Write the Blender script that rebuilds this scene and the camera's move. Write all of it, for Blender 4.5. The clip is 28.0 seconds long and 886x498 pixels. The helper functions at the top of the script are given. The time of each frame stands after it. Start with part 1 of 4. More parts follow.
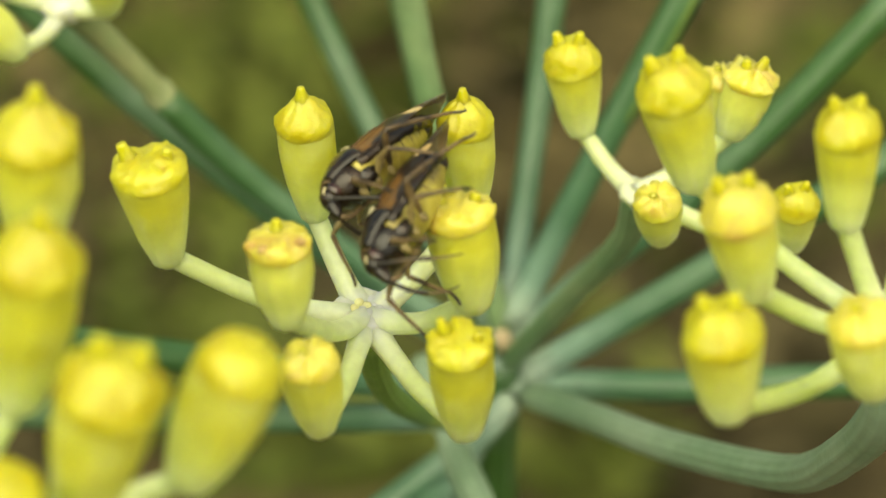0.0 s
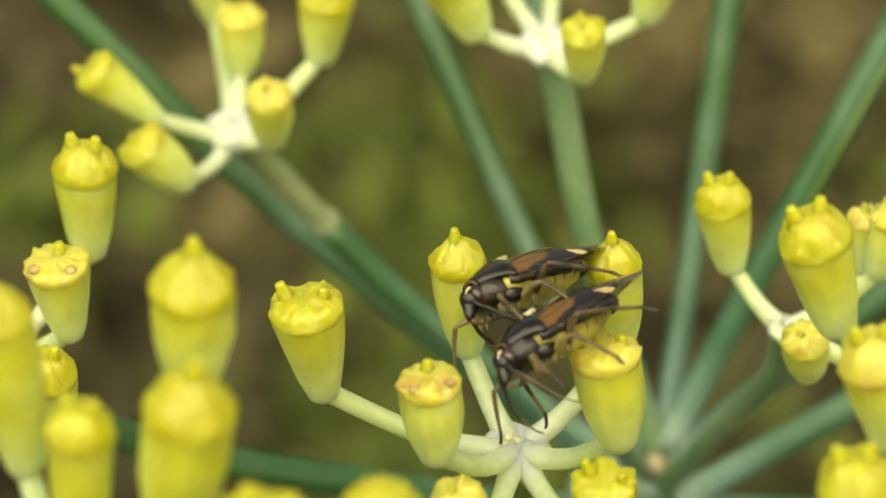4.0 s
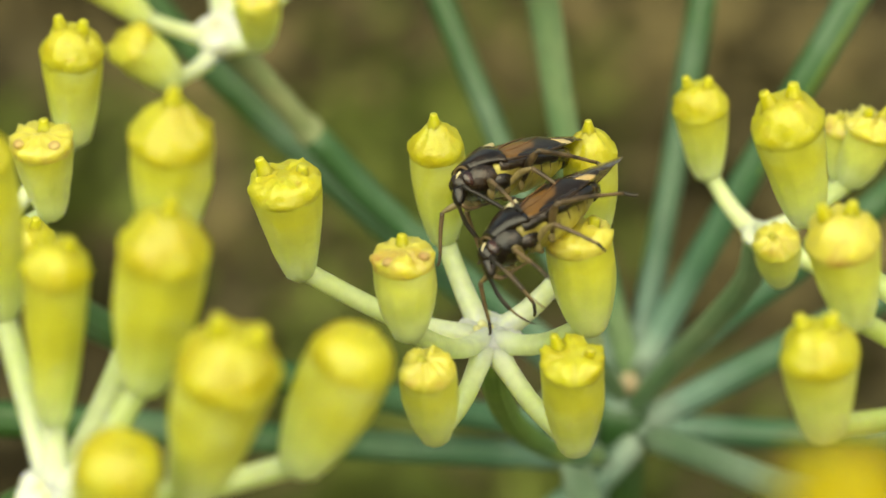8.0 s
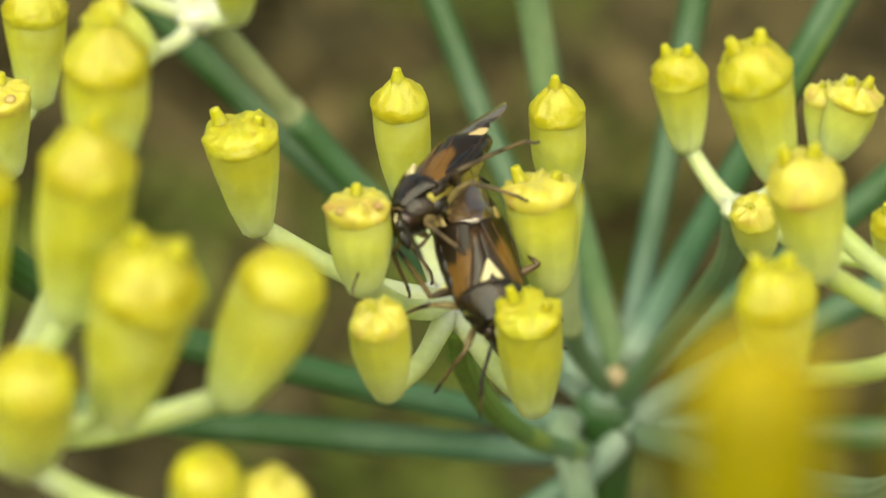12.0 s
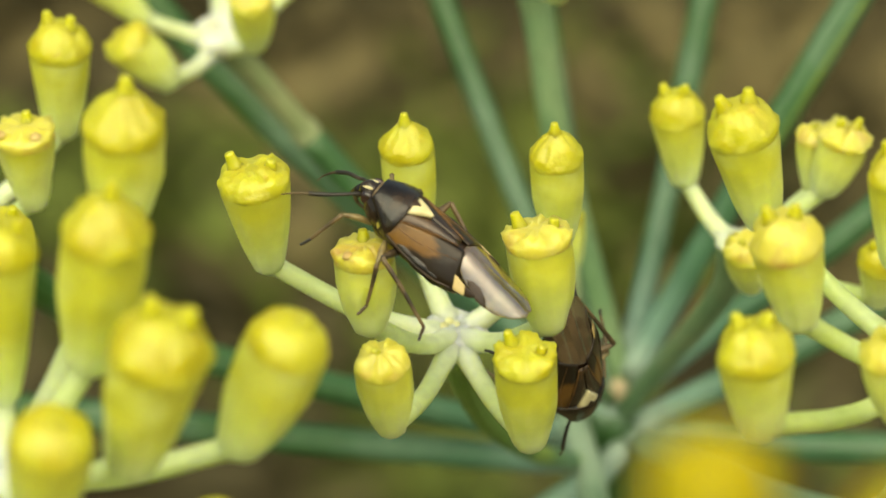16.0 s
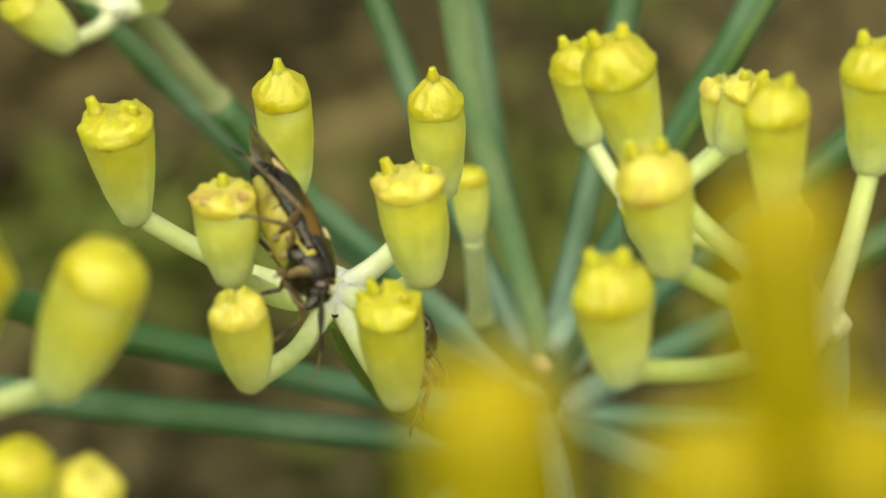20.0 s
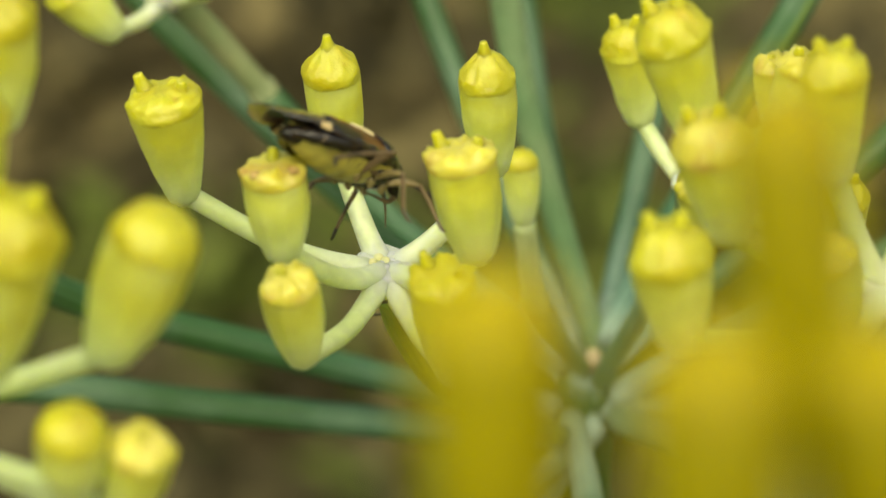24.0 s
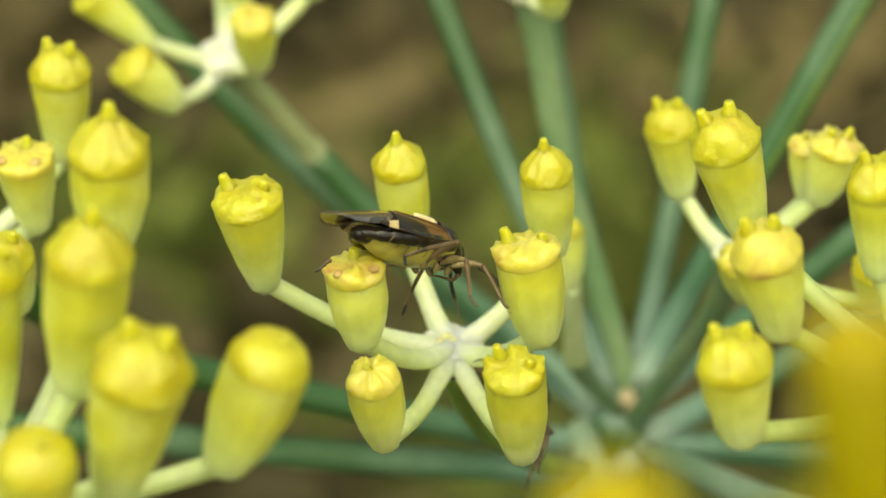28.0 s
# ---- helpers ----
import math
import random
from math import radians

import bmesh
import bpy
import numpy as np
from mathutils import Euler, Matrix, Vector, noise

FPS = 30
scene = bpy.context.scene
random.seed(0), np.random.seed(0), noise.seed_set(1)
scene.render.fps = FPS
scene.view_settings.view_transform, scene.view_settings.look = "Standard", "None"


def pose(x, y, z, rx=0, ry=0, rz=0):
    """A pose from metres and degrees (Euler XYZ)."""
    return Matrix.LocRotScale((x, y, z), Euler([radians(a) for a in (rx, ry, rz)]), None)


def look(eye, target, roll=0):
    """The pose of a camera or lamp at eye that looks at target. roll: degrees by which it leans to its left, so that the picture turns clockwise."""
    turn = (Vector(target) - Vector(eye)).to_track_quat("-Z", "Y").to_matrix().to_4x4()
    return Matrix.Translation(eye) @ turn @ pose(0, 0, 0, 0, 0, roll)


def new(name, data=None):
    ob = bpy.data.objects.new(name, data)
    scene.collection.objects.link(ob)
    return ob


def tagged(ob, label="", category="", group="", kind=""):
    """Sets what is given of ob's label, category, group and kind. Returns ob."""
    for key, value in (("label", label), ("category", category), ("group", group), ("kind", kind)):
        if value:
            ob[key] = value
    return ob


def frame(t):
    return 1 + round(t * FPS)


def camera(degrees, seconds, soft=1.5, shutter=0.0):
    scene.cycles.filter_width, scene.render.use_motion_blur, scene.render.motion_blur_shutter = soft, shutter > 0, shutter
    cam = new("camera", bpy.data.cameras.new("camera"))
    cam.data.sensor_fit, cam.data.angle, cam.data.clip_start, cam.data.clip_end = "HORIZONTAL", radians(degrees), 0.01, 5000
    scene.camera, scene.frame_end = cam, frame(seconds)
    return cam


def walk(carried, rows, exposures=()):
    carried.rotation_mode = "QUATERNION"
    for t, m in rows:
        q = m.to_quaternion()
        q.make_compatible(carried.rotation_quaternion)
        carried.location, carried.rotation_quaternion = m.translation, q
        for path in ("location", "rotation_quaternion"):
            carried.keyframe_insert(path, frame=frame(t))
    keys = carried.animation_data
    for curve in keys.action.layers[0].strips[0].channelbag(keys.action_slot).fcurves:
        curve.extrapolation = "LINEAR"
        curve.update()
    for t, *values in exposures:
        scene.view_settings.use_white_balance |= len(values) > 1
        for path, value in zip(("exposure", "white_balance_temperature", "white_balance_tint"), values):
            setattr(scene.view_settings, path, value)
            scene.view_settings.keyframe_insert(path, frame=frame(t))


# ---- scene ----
cam = camera(18, 28.0, soft=1.6)
# a phone lens close up: the flowers round the middle are sharp, the rest melts away
cam.data.dof.use_dof = True
cam.data.dof.focus_distance = 0.0543
cam.data.dof.aperture_fstop = 108
walk(cam, [
    (0.0, pose(-0.003077, -0.042566, 0.033938, 52.968, -0.936, -5.385)),
    (0.5, pose(-0.001729, -0.041776, 0.035042, 53.665, 0.200, -5.402)),
    (1.0, pose(-0.001845, -0.042585, 0.034764, 54.099, -0.158, -4.839)),
    (1.5, pose(-0.001333, -0.042406, 0.035118, 54.692, 0.493, -4.211)),
    (2.0, pose(-0.000412, -0.042288, 0.034982, 54.841, 0.652, -3.456)),
    (2.5, pose(-0.000670, -0.042587, 0.034720, 55.271, 0.663, -2.662)),
    (3.0, pose(-0.000934, -0.042485, 0.035109, 54.715, 0.866, -2.311)),
    (3.5, pose(-0.002097, -0.042614, 0.035357, 54.821, 0.907, -2.178)),
    (5.5, pose(-0.003016, -0.045109, 0.037153, 54.026, -0.082, -1.698)),
    (6.0, pose(-0.003490, -0.044889, 0.037453, 54.059, -0.122, -1.954)),
    (6.5, pose(-0.002836, -0.045289, 0.035852, 54.430, -0.226, -1.637)),
    (7.0, pose(-0.002373, -0.043747, 0.035071, 54.415, -0.325, -1.560)),
    (7.5, pose(-0.002488, -0.044822, 0.035254, 54.630, -0.561, -1.365)),
    (8.0, pose(-0.002235, -0.045280, 0.034053, 54.948, -0.772, -1.075)),
    (8.5, pose(-0.001073, -0.044416, 0.034567, 54.934, -0.264, -1.247)),
    (9.0, pose(-0.000920, -0.044664, 0.034051, 55.113, -0.517, -0.810)),
    (9.5, pose(-0.000813, -0.045028, 0.033495, 55.456, -0.584, -0.621)),
    (10.0, pose(-0.001349, -0.045166, 0.033432, 55.794, -0.460, -0.553)),
    (10.5, pose(-0.001012, -0.045232, 0.032471, 56.179, -0.609, -0.297)),
    (11.0, pose(-0.000992, -0.045098, 0.032006, 56.249, -0.852, 0.146)),
    (11.5, pose(-0.000734, -0.045320, 0.031266, 56.639, -0.824, 0.173)),
    (13.5, pose(0.000422, -0.044992, 0.031101, 56.412, -0.636, 0.901)),
    (14.0, pose(-0.000051, -0.044576, 0.032065, 55.845, -0.748, 0.834)),
    (14.5, pose(-0.000232, -0.045379, 0.032249, 55.708, -0.715, 1.048)),
    (15.0, pose(0.000193, -0.047546, 0.033386, 55.555, -1.209, 1.268)),
    (15.5, pose(0.000790, -0.048142, 0.035666, 55.248, -0.860, 1.230)),
    (16.0, pose(0.000147, -0.046381, 0.034218, 55.404, -0.824, 1.115)),
    (16.5, pose(0.000957, -0.045312, 0.032753, 55.630, -0.814, 1.547)),
    (17.0, pose(0.001337, -0.044942, 0.032462, 55.779, -0.590, 1.378)),
    (17.5, pose(0.001616, -0.044990, 0.032229, 56.036, -0.650, 1.408)),
    (18.0, pose(0.001559, -0.045125, 0.032517, 55.861, -0.678, 1.420)),
    (18.5, pose(0.001749, -0.045762, 0.032567, 55.756, -0.464, 1.546)),
    (19.0, pose(0.002354, -0.045260, 0.033397, 55.583, -0.192, 1.374)),
    (19.5, pose(0.003205, -0.044847, 0.032336, 56.077, -0.070, 1.549)),
    (20.0, pose(0.003611, -0.045178, 0.031360, 56.277, -0.309, 2.092)),
    (20.5, pose(0.003872, -0.044840, 0.030447, 56.333, -0.324, 2.350)),
    (21.0, pose(0.003139, -0.045223, 0.031340, 56.106, -0.259, 2.412)),
    (21.5, pose(0.002534, -0.045579, 0.031759, 55.984, -0.191, 2.234)),
    (23.5, pose(0.001822, -0.045218, 0.029504, 57.006, -0.523, 2.242)),
    (24.0, pose(0.003367, -0.045253, 0.030049, 57.021, 0.472, 2.542)),
    (24.5, pose(0.002733, -0.043782, 0.032000, 56.925, 1.322, 1.615)),
    (25.0, pose(0.003152, -0.043676, 0.033145, 56.649, 2.310, 1.303)),
    (25.5, pose(0.001800, -0.043871, 0.035237, 56.213, 1.930, 1.529)),
    (26.0, pose(0.000451, -0.044160, 0.035939, 55.608, 1.406, 1.613)),
    (26.5, pose(-0.001092, -0.043485, 0.036333, 55.206, 1.346, 1.302)),
    (27.0, pose(0.000686, -0.043981, 0.036351, 55.104, 1.462, 1.216)),
    (27.5, pose(0.000723, -0.045178, 0.036206, 55.135, 1.060, 1.102)),
    (28.0, pose(0.001477, -0.046936, 0.034738, 55.639, 0.725, 1.498)),
], exposures=[(0.0, 0.46, 8500, -5), (3.0, 0.32, 8500, -5), (6.0, 0.34, 8100, -6), (15.0, 0.37, 8100, -6), (17.0, 0.36, 8100, -6), (20.0, 0.30, 8100, -6), (24.0, 0.27, 8100, -6), (26.0, 0.36, 8100, -6), (28.0, 0.39, 8100, -6)])

# ---- world and sun ----
SUN_UP, SUN_TURN = 55, -42
world = bpy.data.worlds.new("world")
scene.world = world
world.use_nodes = True
wn = world.node_tree
sky = wn.nodes.new("ShaderNodeTexSky")
sky.sky_type, sky.sun_disc = "NISHITA", False
sky.sun_elevation, sky.sun_rotation = radians(SUN_UP), radians(180 + SUN_TURN)
sky.dust_density = 4.0
wn.links.new(sky.outputs[0], wn.nodes["Background"].inputs[0])
wn.nodes["Background"].inputs[1].default_value = 0.13
sun = new("sun", bpy.data.lights.new("sun", "SUN"))
sun.data.energy, sun.data.angle, sun.data.color = 3.0, radians(70), (1.0, 0.96, 0.84)
sun_from = Vector((math.sin(radians(SUN_TURN)) * math.cos(radians(SUN_UP)), -math.cos(radians(SUN_TURN)) * math.cos(radians(SUN_UP)), math.sin(radians(SUN_UP))))
sun.matrix_world = look(sun_from, (0, 0, 0))


# ---- materials ----
def material(name, base, second=None, scale=900.0, rough=0.5, bump=0.0, bump_scale=None, sss=0.0, metal=0.0, coat=0.0, low=0.35, high=0.7, glow_through=0.0, spec=0.5, specks=None, island=0.0):
    """Two colours mixed by a coarse and a fine noise, with fine relief (metres)."""
    m = bpy.data.materials.new(name)
    m.use_nodes = True
    nt = m.node_tree
    b = nt.nodes["Principled BSDF"]
    co = nt.nodes.new("ShaderNodeTexCoord")
    info = nt.nodes.new("ShaderNodeObjectInfo")
    shift = nt.nodes.new("ShaderNodeVectorMath")
    shift.operation = "ADD"
    nt.links.new(co.outputs["Object"], shift.inputs[0])
    nt.links.new(info.outputs["Random"], shift.inputs[1])
    big = nt.nodes.new("ShaderNodeTexNoise")
    big.inputs["Scale"].default_value, big.inputs["Detail"].default_value = scale, 4
    fine = nt.nodes.new("ShaderNodeTexNoise")
    fine.inputs["Scale"].default_value, fine.inputs["Detail"].default_value = (bump_scale or scale * 5), 3
    for n in (big, fine):
        nt.links.new(shift.outputs[0], n.inputs["Vector"])
    mix = nt.nodes.new("ShaderNodeMix")
    mix.data_type = "RGBA"
    mix.inputs[6].default_value = (*base, 1)
    mix.inputs[7].default_value = (*(second or [c * 0.7 for c in base]), 1)
    ramp = nt.nodes.new("ShaderNodeMapRange")
    ramp.inputs[1].default_value, ramp.inputs[2].default_value = low, high
    nt.links.new(big.outputs["Fac"], ramp.inputs[0])
    nt.links.new(ramp.outputs[0], mix.inputs[0])
    grain = nt.nodes.new("ShaderNodeMix")
    grain.data_type, grain.blend_type = "RGBA", "MULTIPLY"
    grain.inputs[0].default_value = 0.35
    nt.links.new(mix.outputs[2], grain.inputs[6])
    nt.links.new(fine.outputs["Fac"], grain.inputs[7])
    gain = nt.nodes.new("ShaderNodeMix")
    gain.data_type, gain.blend_type = "RGBA", "MULTIPLY"
    gain.inputs[0].default_value = 1.0
    gain.inputs[7].default_value = (1.2, 1.2, 1.2, 1)
    nt.links.new(grain.outputs[2], gain.inputs[6])
    colour = gain.outputs[2]
    if specks:
        # scattered small browned spots
        dots = nt.nodes.new("ShaderNodeTexNoise")
        dots.inputs["Scale"].default_value, dots.inputs["Detail"].default_value = 3600, 2
        nt.links.new(shift.outputs[0], dots.inputs["Vector"])
        pick = nt.nodes.new("ShaderNodeMapRange")
        pick.inputs[1].default_value, pick.inputs[2].default_value, pick.inputs[4].default_value = 0.655, 0.74, 0.75
        nt.links.new(dots.outputs["Fac"], pick.inputs[0])
        spot = nt.nodes.new("ShaderNodeMix")
        spot.data_type = "RGBA"
        spot.inputs[7].default_value = (*specks, 1)
        nt.links.new(pick.outputs[0], spot.inputs[0])
        nt.links.new(colour, spot.inputs[6])
        colour = spot.outputs[2]
    if island:
        # each blade has its own shade
        geo = nt.nodes.new("ShaderNodeNewGeometry")
        shade = nt.nodes.new("ShaderNodeMapRange")
        shade.inputs[3].default_value, shade.inputs[4].default_value = 1 - island, 1 + island
        nt.links.new(geo.outputs["Random Per Island"], shade.inputs[0])
        tone = nt.nodes.new("ShaderNodeMix")
        tone.data_type, tone.blend_type = "RGBA", "MULTIPLY"
        tone.inputs[0].default_value = 1.0
        nt.links.new(colour, tone.inputs[6])
        nt.links.new(shade.outputs[0], tone.inputs[7])
        colour = tone.outputs[2]
    nt.links.new(colour, b.inputs["Base Color"])
    b.inputs["Roughness"].default_value, b.inputs["Metallic"].default_value = rough, metal
    b.inputs["Specular IOR Level"].default_value = spec
    b.inputs["Coat Weight"].default_value, b.inputs["Coat Roughness"].default_value = coat, 0.15
    if sss:
        b.inputs["Subsurface Weight"].default_value = sss
        b.inputs["Subsurface Radius"].default_value = (0.0010, 0.0010, 0.00042)
        b.inputs["Subsurface Scale"].default_value = 1.0
    if bump:
        bp = nt.nodes.new("ShaderNodeBump")
        bp.inputs["Strength"].default_value, bp.inputs["Distance"].default_value = 0.7, bump
        nt.links.new(fine.outputs["Fac"], bp.inputs["Height"])
        nt.links.new(bp.outputs[0], b.inputs["Normal"])
    if glow_through:
        # thin living tissue lets light pass
        thin = nt.nodes.new("ShaderNodeBsdfTranslucent")
        nt.links.new(gain.outputs[2], thin.inputs["Color"])
        both = nt.nodes.new("ShaderNodeMixShader")
        both.inputs[0].default_value = glow_through
        out = next(n for n in nt.nodes if n.type == "OUTPUT_MATERIAL")
        nt.links.new(b.outputs[0], both.inputs[1])
        nt.links.new(thin.outputs[0], both.inputs[2])
        nt.links.new(both.outputs[0], out.inputs["Surface"])
    return m


def by_height(m, colours, length, stops):
    """Pigment that changes along a part, by the distance from its own base."""
    nt = m.node_tree
    co = next(n for n in nt.nodes if n.type == "TEX_COORD")
    far = nt.nodes.new("ShaderNodeVectorMath")
    far.operation = "LENGTH"
    nt.links.new(co.outputs["Object"], far.inputs[0])
    to = nt.nodes.new("ShaderNodeMapRange")
    to.inputs[2].default_value = length
    nt.links.new(far.outputs["Value"], to.inputs[0])
    ramp = nt.nodes.new("ShaderNodeValToRGB")
    while len(ramp.color_ramp.elements) < len(colours):
        ramp.color_ramp.elements.new(0.5)
    for e, c, s in zip(ramp.color_ramp.elements, colours, stops):
        e.position, e.color = s, (*c, 1)
    nt.links.new(to.outputs[0], ramp.inputs[0])
    mix = next(n for n in nt.nodes if n.type == "MIX" and n.blend_type == "MIX" and not n.inputs[6].is_linked)
    nt.links.new(ramp.outputs[0], mix.inputs[6])
    return m


def soft_hem(m, colour, height):
    """The cap's pigment fades into the ovary's at its uneven lower rim."""
    nt = m.node_tree
    b = nt.nodes["Principled BSDF"]
    co = next(n for n in nt.nodes if n.type == "TEX_COORD")
    big = next(n for n in nt.nodes if n.type == "TEX_NOISE")
    sep = nt.nodes.new("ShaderNodeSeparateXYZ")
    nt.links.new(co.outputs["Object"], sep.inputs[0])
    jit = nt.nodes.new("ShaderNodeMath")
    jit.operation = "MULTIPLY_ADD"
    jit.inputs[1].default_value = height * 1.6
    nt.links.new(big.outputs["Fac"], jit.inputs[0])
    nt.links.new(sep.outputs[2], jit.inputs[2])
    to = nt.nodes.new("ShaderNodeMapRange")
    to.interpolation_type = "SMOOTHSTEP"
    to.inputs[1].default_value, to.inputs[2].default_value = height * 0.7, height * 1.8
    nt.links.new(jit.outputs[0], to.inputs[0])
    mix = nt.nodes.new("ShaderNodeMix")
    mix.data_type = "RGBA"
    mix.inputs[6].default_value = (*colour, 1)
    nt.links.new(to.outputs[0], mix.inputs[0])
    nt.links.new(b.inputs["Base Color"].links[0].from_socket, mix.inputs[7])
    nt.links.new(mix.outputs[2], b.inputs["Base Color"])
    return m


M_OVARY = by_height(material("ovary_skin", (0.6, 0.58, 0.08), (0.64, 0.70, 0.22), 900, 0.38, 0.00006, 1900, sss=0.85, spec=0.45, low=0.47, high=0.82), [(0.60, 0.74, 0.42), (0.615, 0.72, 0.31), (0.60, 0.66, 0.16), (0.56, 0.56, 0.062)], 0.0021, (0.0, 0.24, 0.52, 0.86))
M_CAP = soft_hem(material("cap_nectar", (0.500, 0.480, 0.032), (0.435, 0.37, 0.016), 1500, 0.44, 0.00013, 3000, coat=0.25, sss=0.8, specks=(0.44, 0.33, 0.03), low=0.40, high=0.68), (0.54, 0.535, 0.055), 0.00022)
M_CAP_BROWN = soft_hem(material("cap_browned", (0.60, 0.53, 0.085), (0.44, 0.26, 0.07), 1500, 0.36, 0.0001, 2300, coat=0.15, sss=0.85, low=0.52, high=0.74), (0.54, 0.535, 0.065), 0.00018)
M_STYLE = material("style_tip", (0.500, 0.480, 0.032), (0.44, 0.38, 0.016), 2000, 0.36, 0.00006, 4000, coat=0.15, sss=0.85)
M_STYLE_BROWN = material("style_dry", (0.60, 0.46, 0.16), (0.34, 0.19, 0.06), 3000, 0.5, 0.00006, 6000)
M_PEDICEL = by_height(material("pedicel_skin", (0.58, 0.67, 0.31), (0.60, 0.70, 0.36), 900, 0.42, 0.00002, 3500, sss=0.7, low=0.5, high=0.8), [(0.80, 0.85, 0.65), (0.70, 0.79, 0.50), (0.57, 0.69, 0.31)], 0.0022, (0.12, 0.5, 1.0))
M_PEDICEL_GREEN = by_height(material("pedicel_green", (0.48, 0.58, 0.20), (0.54, 0.64, 0.27), 900, 0.42, 0.00002, 3500, sss=0.7, low=0.5, high=0.8), [(0.72, 0.80, 0.50), (0.56, 0.68, 0.32), (0.46, 0.57, 0.18)], 0.0030, (0.1, 0.5, 1.0))
M_HUB = material("hub_skin", (0.84, 0.88, 0.70), (0.70, 0.74, 0.45), 2400, 0.45, 0.00005, 4000, sss=0.7, low=0.5, high=0.75)
M_HUB_KNOB = material("hub_knob", (0.74, 0.74, 0.40), (0.62, 0.56, 0.26), 3000, 0.5, 0.00003, 5000)
M_BUD = material("young_hub", (0.40, 0.50, 0.23), (0.48, 0.55, 0.30), 1500, 0.45, 0.00003, 4000)
M_RAY = by_height(material("ray_waxy_green", (0.058, 0.155, 0.048), (0.13, 0.22, 0.14), 300, 0.38, 0.00003, 2500, low=0.48, high=0.88, spec=0.6), [(0.34, 0.44, 0.36), (0.15, 0.26, 0.20), (0.050, 0.130, 0.068), (0.036, 0.106, 0.033), (0.030, 0.094, 0.017)], 0.013, (0.03, 0.10, 0.24, 0.55, 1.0))
M_FURROW = material("furrow_yellow_green", (0.20, 0.27, 0.03), (0.13, 0.20, 0.04), 900, 0.5, 0.00002, 2500)
M_RAY_BLOOM = material("ray_waxy_bloom", (0.150, 0.240, 0.145), (0.30, 0.39, 0.28), 260, 0.40, 0.00004, 2500, low=0.36, high=0.74, spec=0.45)
M_RAY_GREEN = material("ray_fresh_green", (0.14, 0.245, 0.115), (0.25, 0.33, 0.17), 380, 0.40, 0.00003, 2500, low=0.42, high=0.72, spec=0.45)
M_RAY_LIME = by_height(material("ray_yellow_green", (0.25, 0.42, 0.07), (0.28, 0.38, 0.07), 420, 0.42, 0.00003, 2500, low=0.52, high=0.72, spec=0.35), [(0.13, 0.24, 0.15), (0.095, 0.20, 0.06), (0.13, 0.24, 0.035)], 0.012, (0.1, 0.4, 0.8))
M_RAY_OLIVE = material("ray_olive", (0.18, 0.24, 0.10), (0.28, 0.29, 0.14), 500, 0.5, 0.00003, 2500)
M_JOINT = material("joint_scar", (0.27, 0.33, 0.17), (0.30, 0.30, 0.15), 1500, 0.6, 0.00006, 3000)
M_SCAR = material("node_scar", (0.46, 0.36, 0.22), (0.38, 0.38, 0.26), 900, 0.6, 0.00006, 2500)
M_NODE = material("node_skin", (0.17, 0.28, 0.20), (0.26, 0.35, 0.27), 600, 0.55, 0.00006, 2500, low=0.42, high=0.66)
M_SOIL = material("soil", (0.118, 0.094, 0.045), (0.030, 0.024, 0.011), 11, 0.95, 0.004, 160, spec=0.2)
M_WEED = material("weed_leaf", (0.066, 0.088, 0.017), (0.098, 0.114, 0.028), 60, 0.6, 0.0003, 400, spec=0.1, island=0.65)
M_STRAW = material("dry_straw", (0.126, 0.102, 0.046), (0.066, 0.053, 0.025), 60, 0.8, 0.0003, 400, spec=0.1, island=0.7)
M_DEAD = material("dead_leaf", (0.050, 0.043, 0.022), (0.078, 0.065, 0.032), 60, 0.8, 0.0003, 400, spec=0.1, island=0.7)
M_BLACK = material("shell_black", (0.010, 0.007, 0.005), (0.034, 0.019, 0.009), 2000, 0.24, 0.00003, 9000, coat=0.22, low=0.50, high=0.70, spec=0.4)
M_DARK = material("wing_dark", (0.014, 0.009, 0.006), (0.04, 0.021, 0.009), 2500, 0.34, 0.00001, 9000, coat=0.12, spec=0.35)
M_AMBER = material("wing_amber", (0.22, 0.10, 0.028), (0.10, 0.045, 0.014), 1800, 0.3, 0.00001, 9000, coat=0.2, low=0.4, high=0.65)
M_CLAVUS = material("wing_clavus", (0.030, 0.018, 0.010), (0.085, 0.042, 0.015), 1500, 0.26, 0.00001, 9000, coat=0.2, low=0.45, high=0.72)
M_SMUDGE = material("membrane_smudge", (0.035, 0.024, 0.016), (0.07, 0.045, 0.03), 1500, 0.2, 0.00001, 9000, coat=0.3)
M_STRAW_LEG = material("leg_straw", (0.25, 0.20, 0.075), (0.13, 0.09, 0.03), 1800, 0.42, 0.00001, 9000, glow_through=0.1)
M_CREAM = material("shell_cream", (0.74, 0.67, 0.42), (0.60, 0.50, 0.24), 2500, 0.35, 0.00001, 9000, coat=0.2)
M_SPOT = material("wing_spot", (0.62, 0.48, 0.24), (0.50, 0.34, 0.13), 2500, 0.3, 0.00001, 9000, coat=0.3)
M_EYE = material("eye", (0.012, 0.008, 0.008), (0.05, 0.02, 0.015), 5000, 0.18, 0.00001, 15000, coat=0.5)
M_LEG = material("leg_brown", (0.14, 0.092, 0.044), (0.024, 0.016, 0.009), 1900, 0.38, 0.00001, 9000, low=0.46, high=0.60)
M_LEG_PALE = material("leg_pale", (0.31, 0.24, 0.10), (0.08, 0.05, 0.022), 1500, 0.38, 0.00001, 9000, low=0.46, high=0.64)
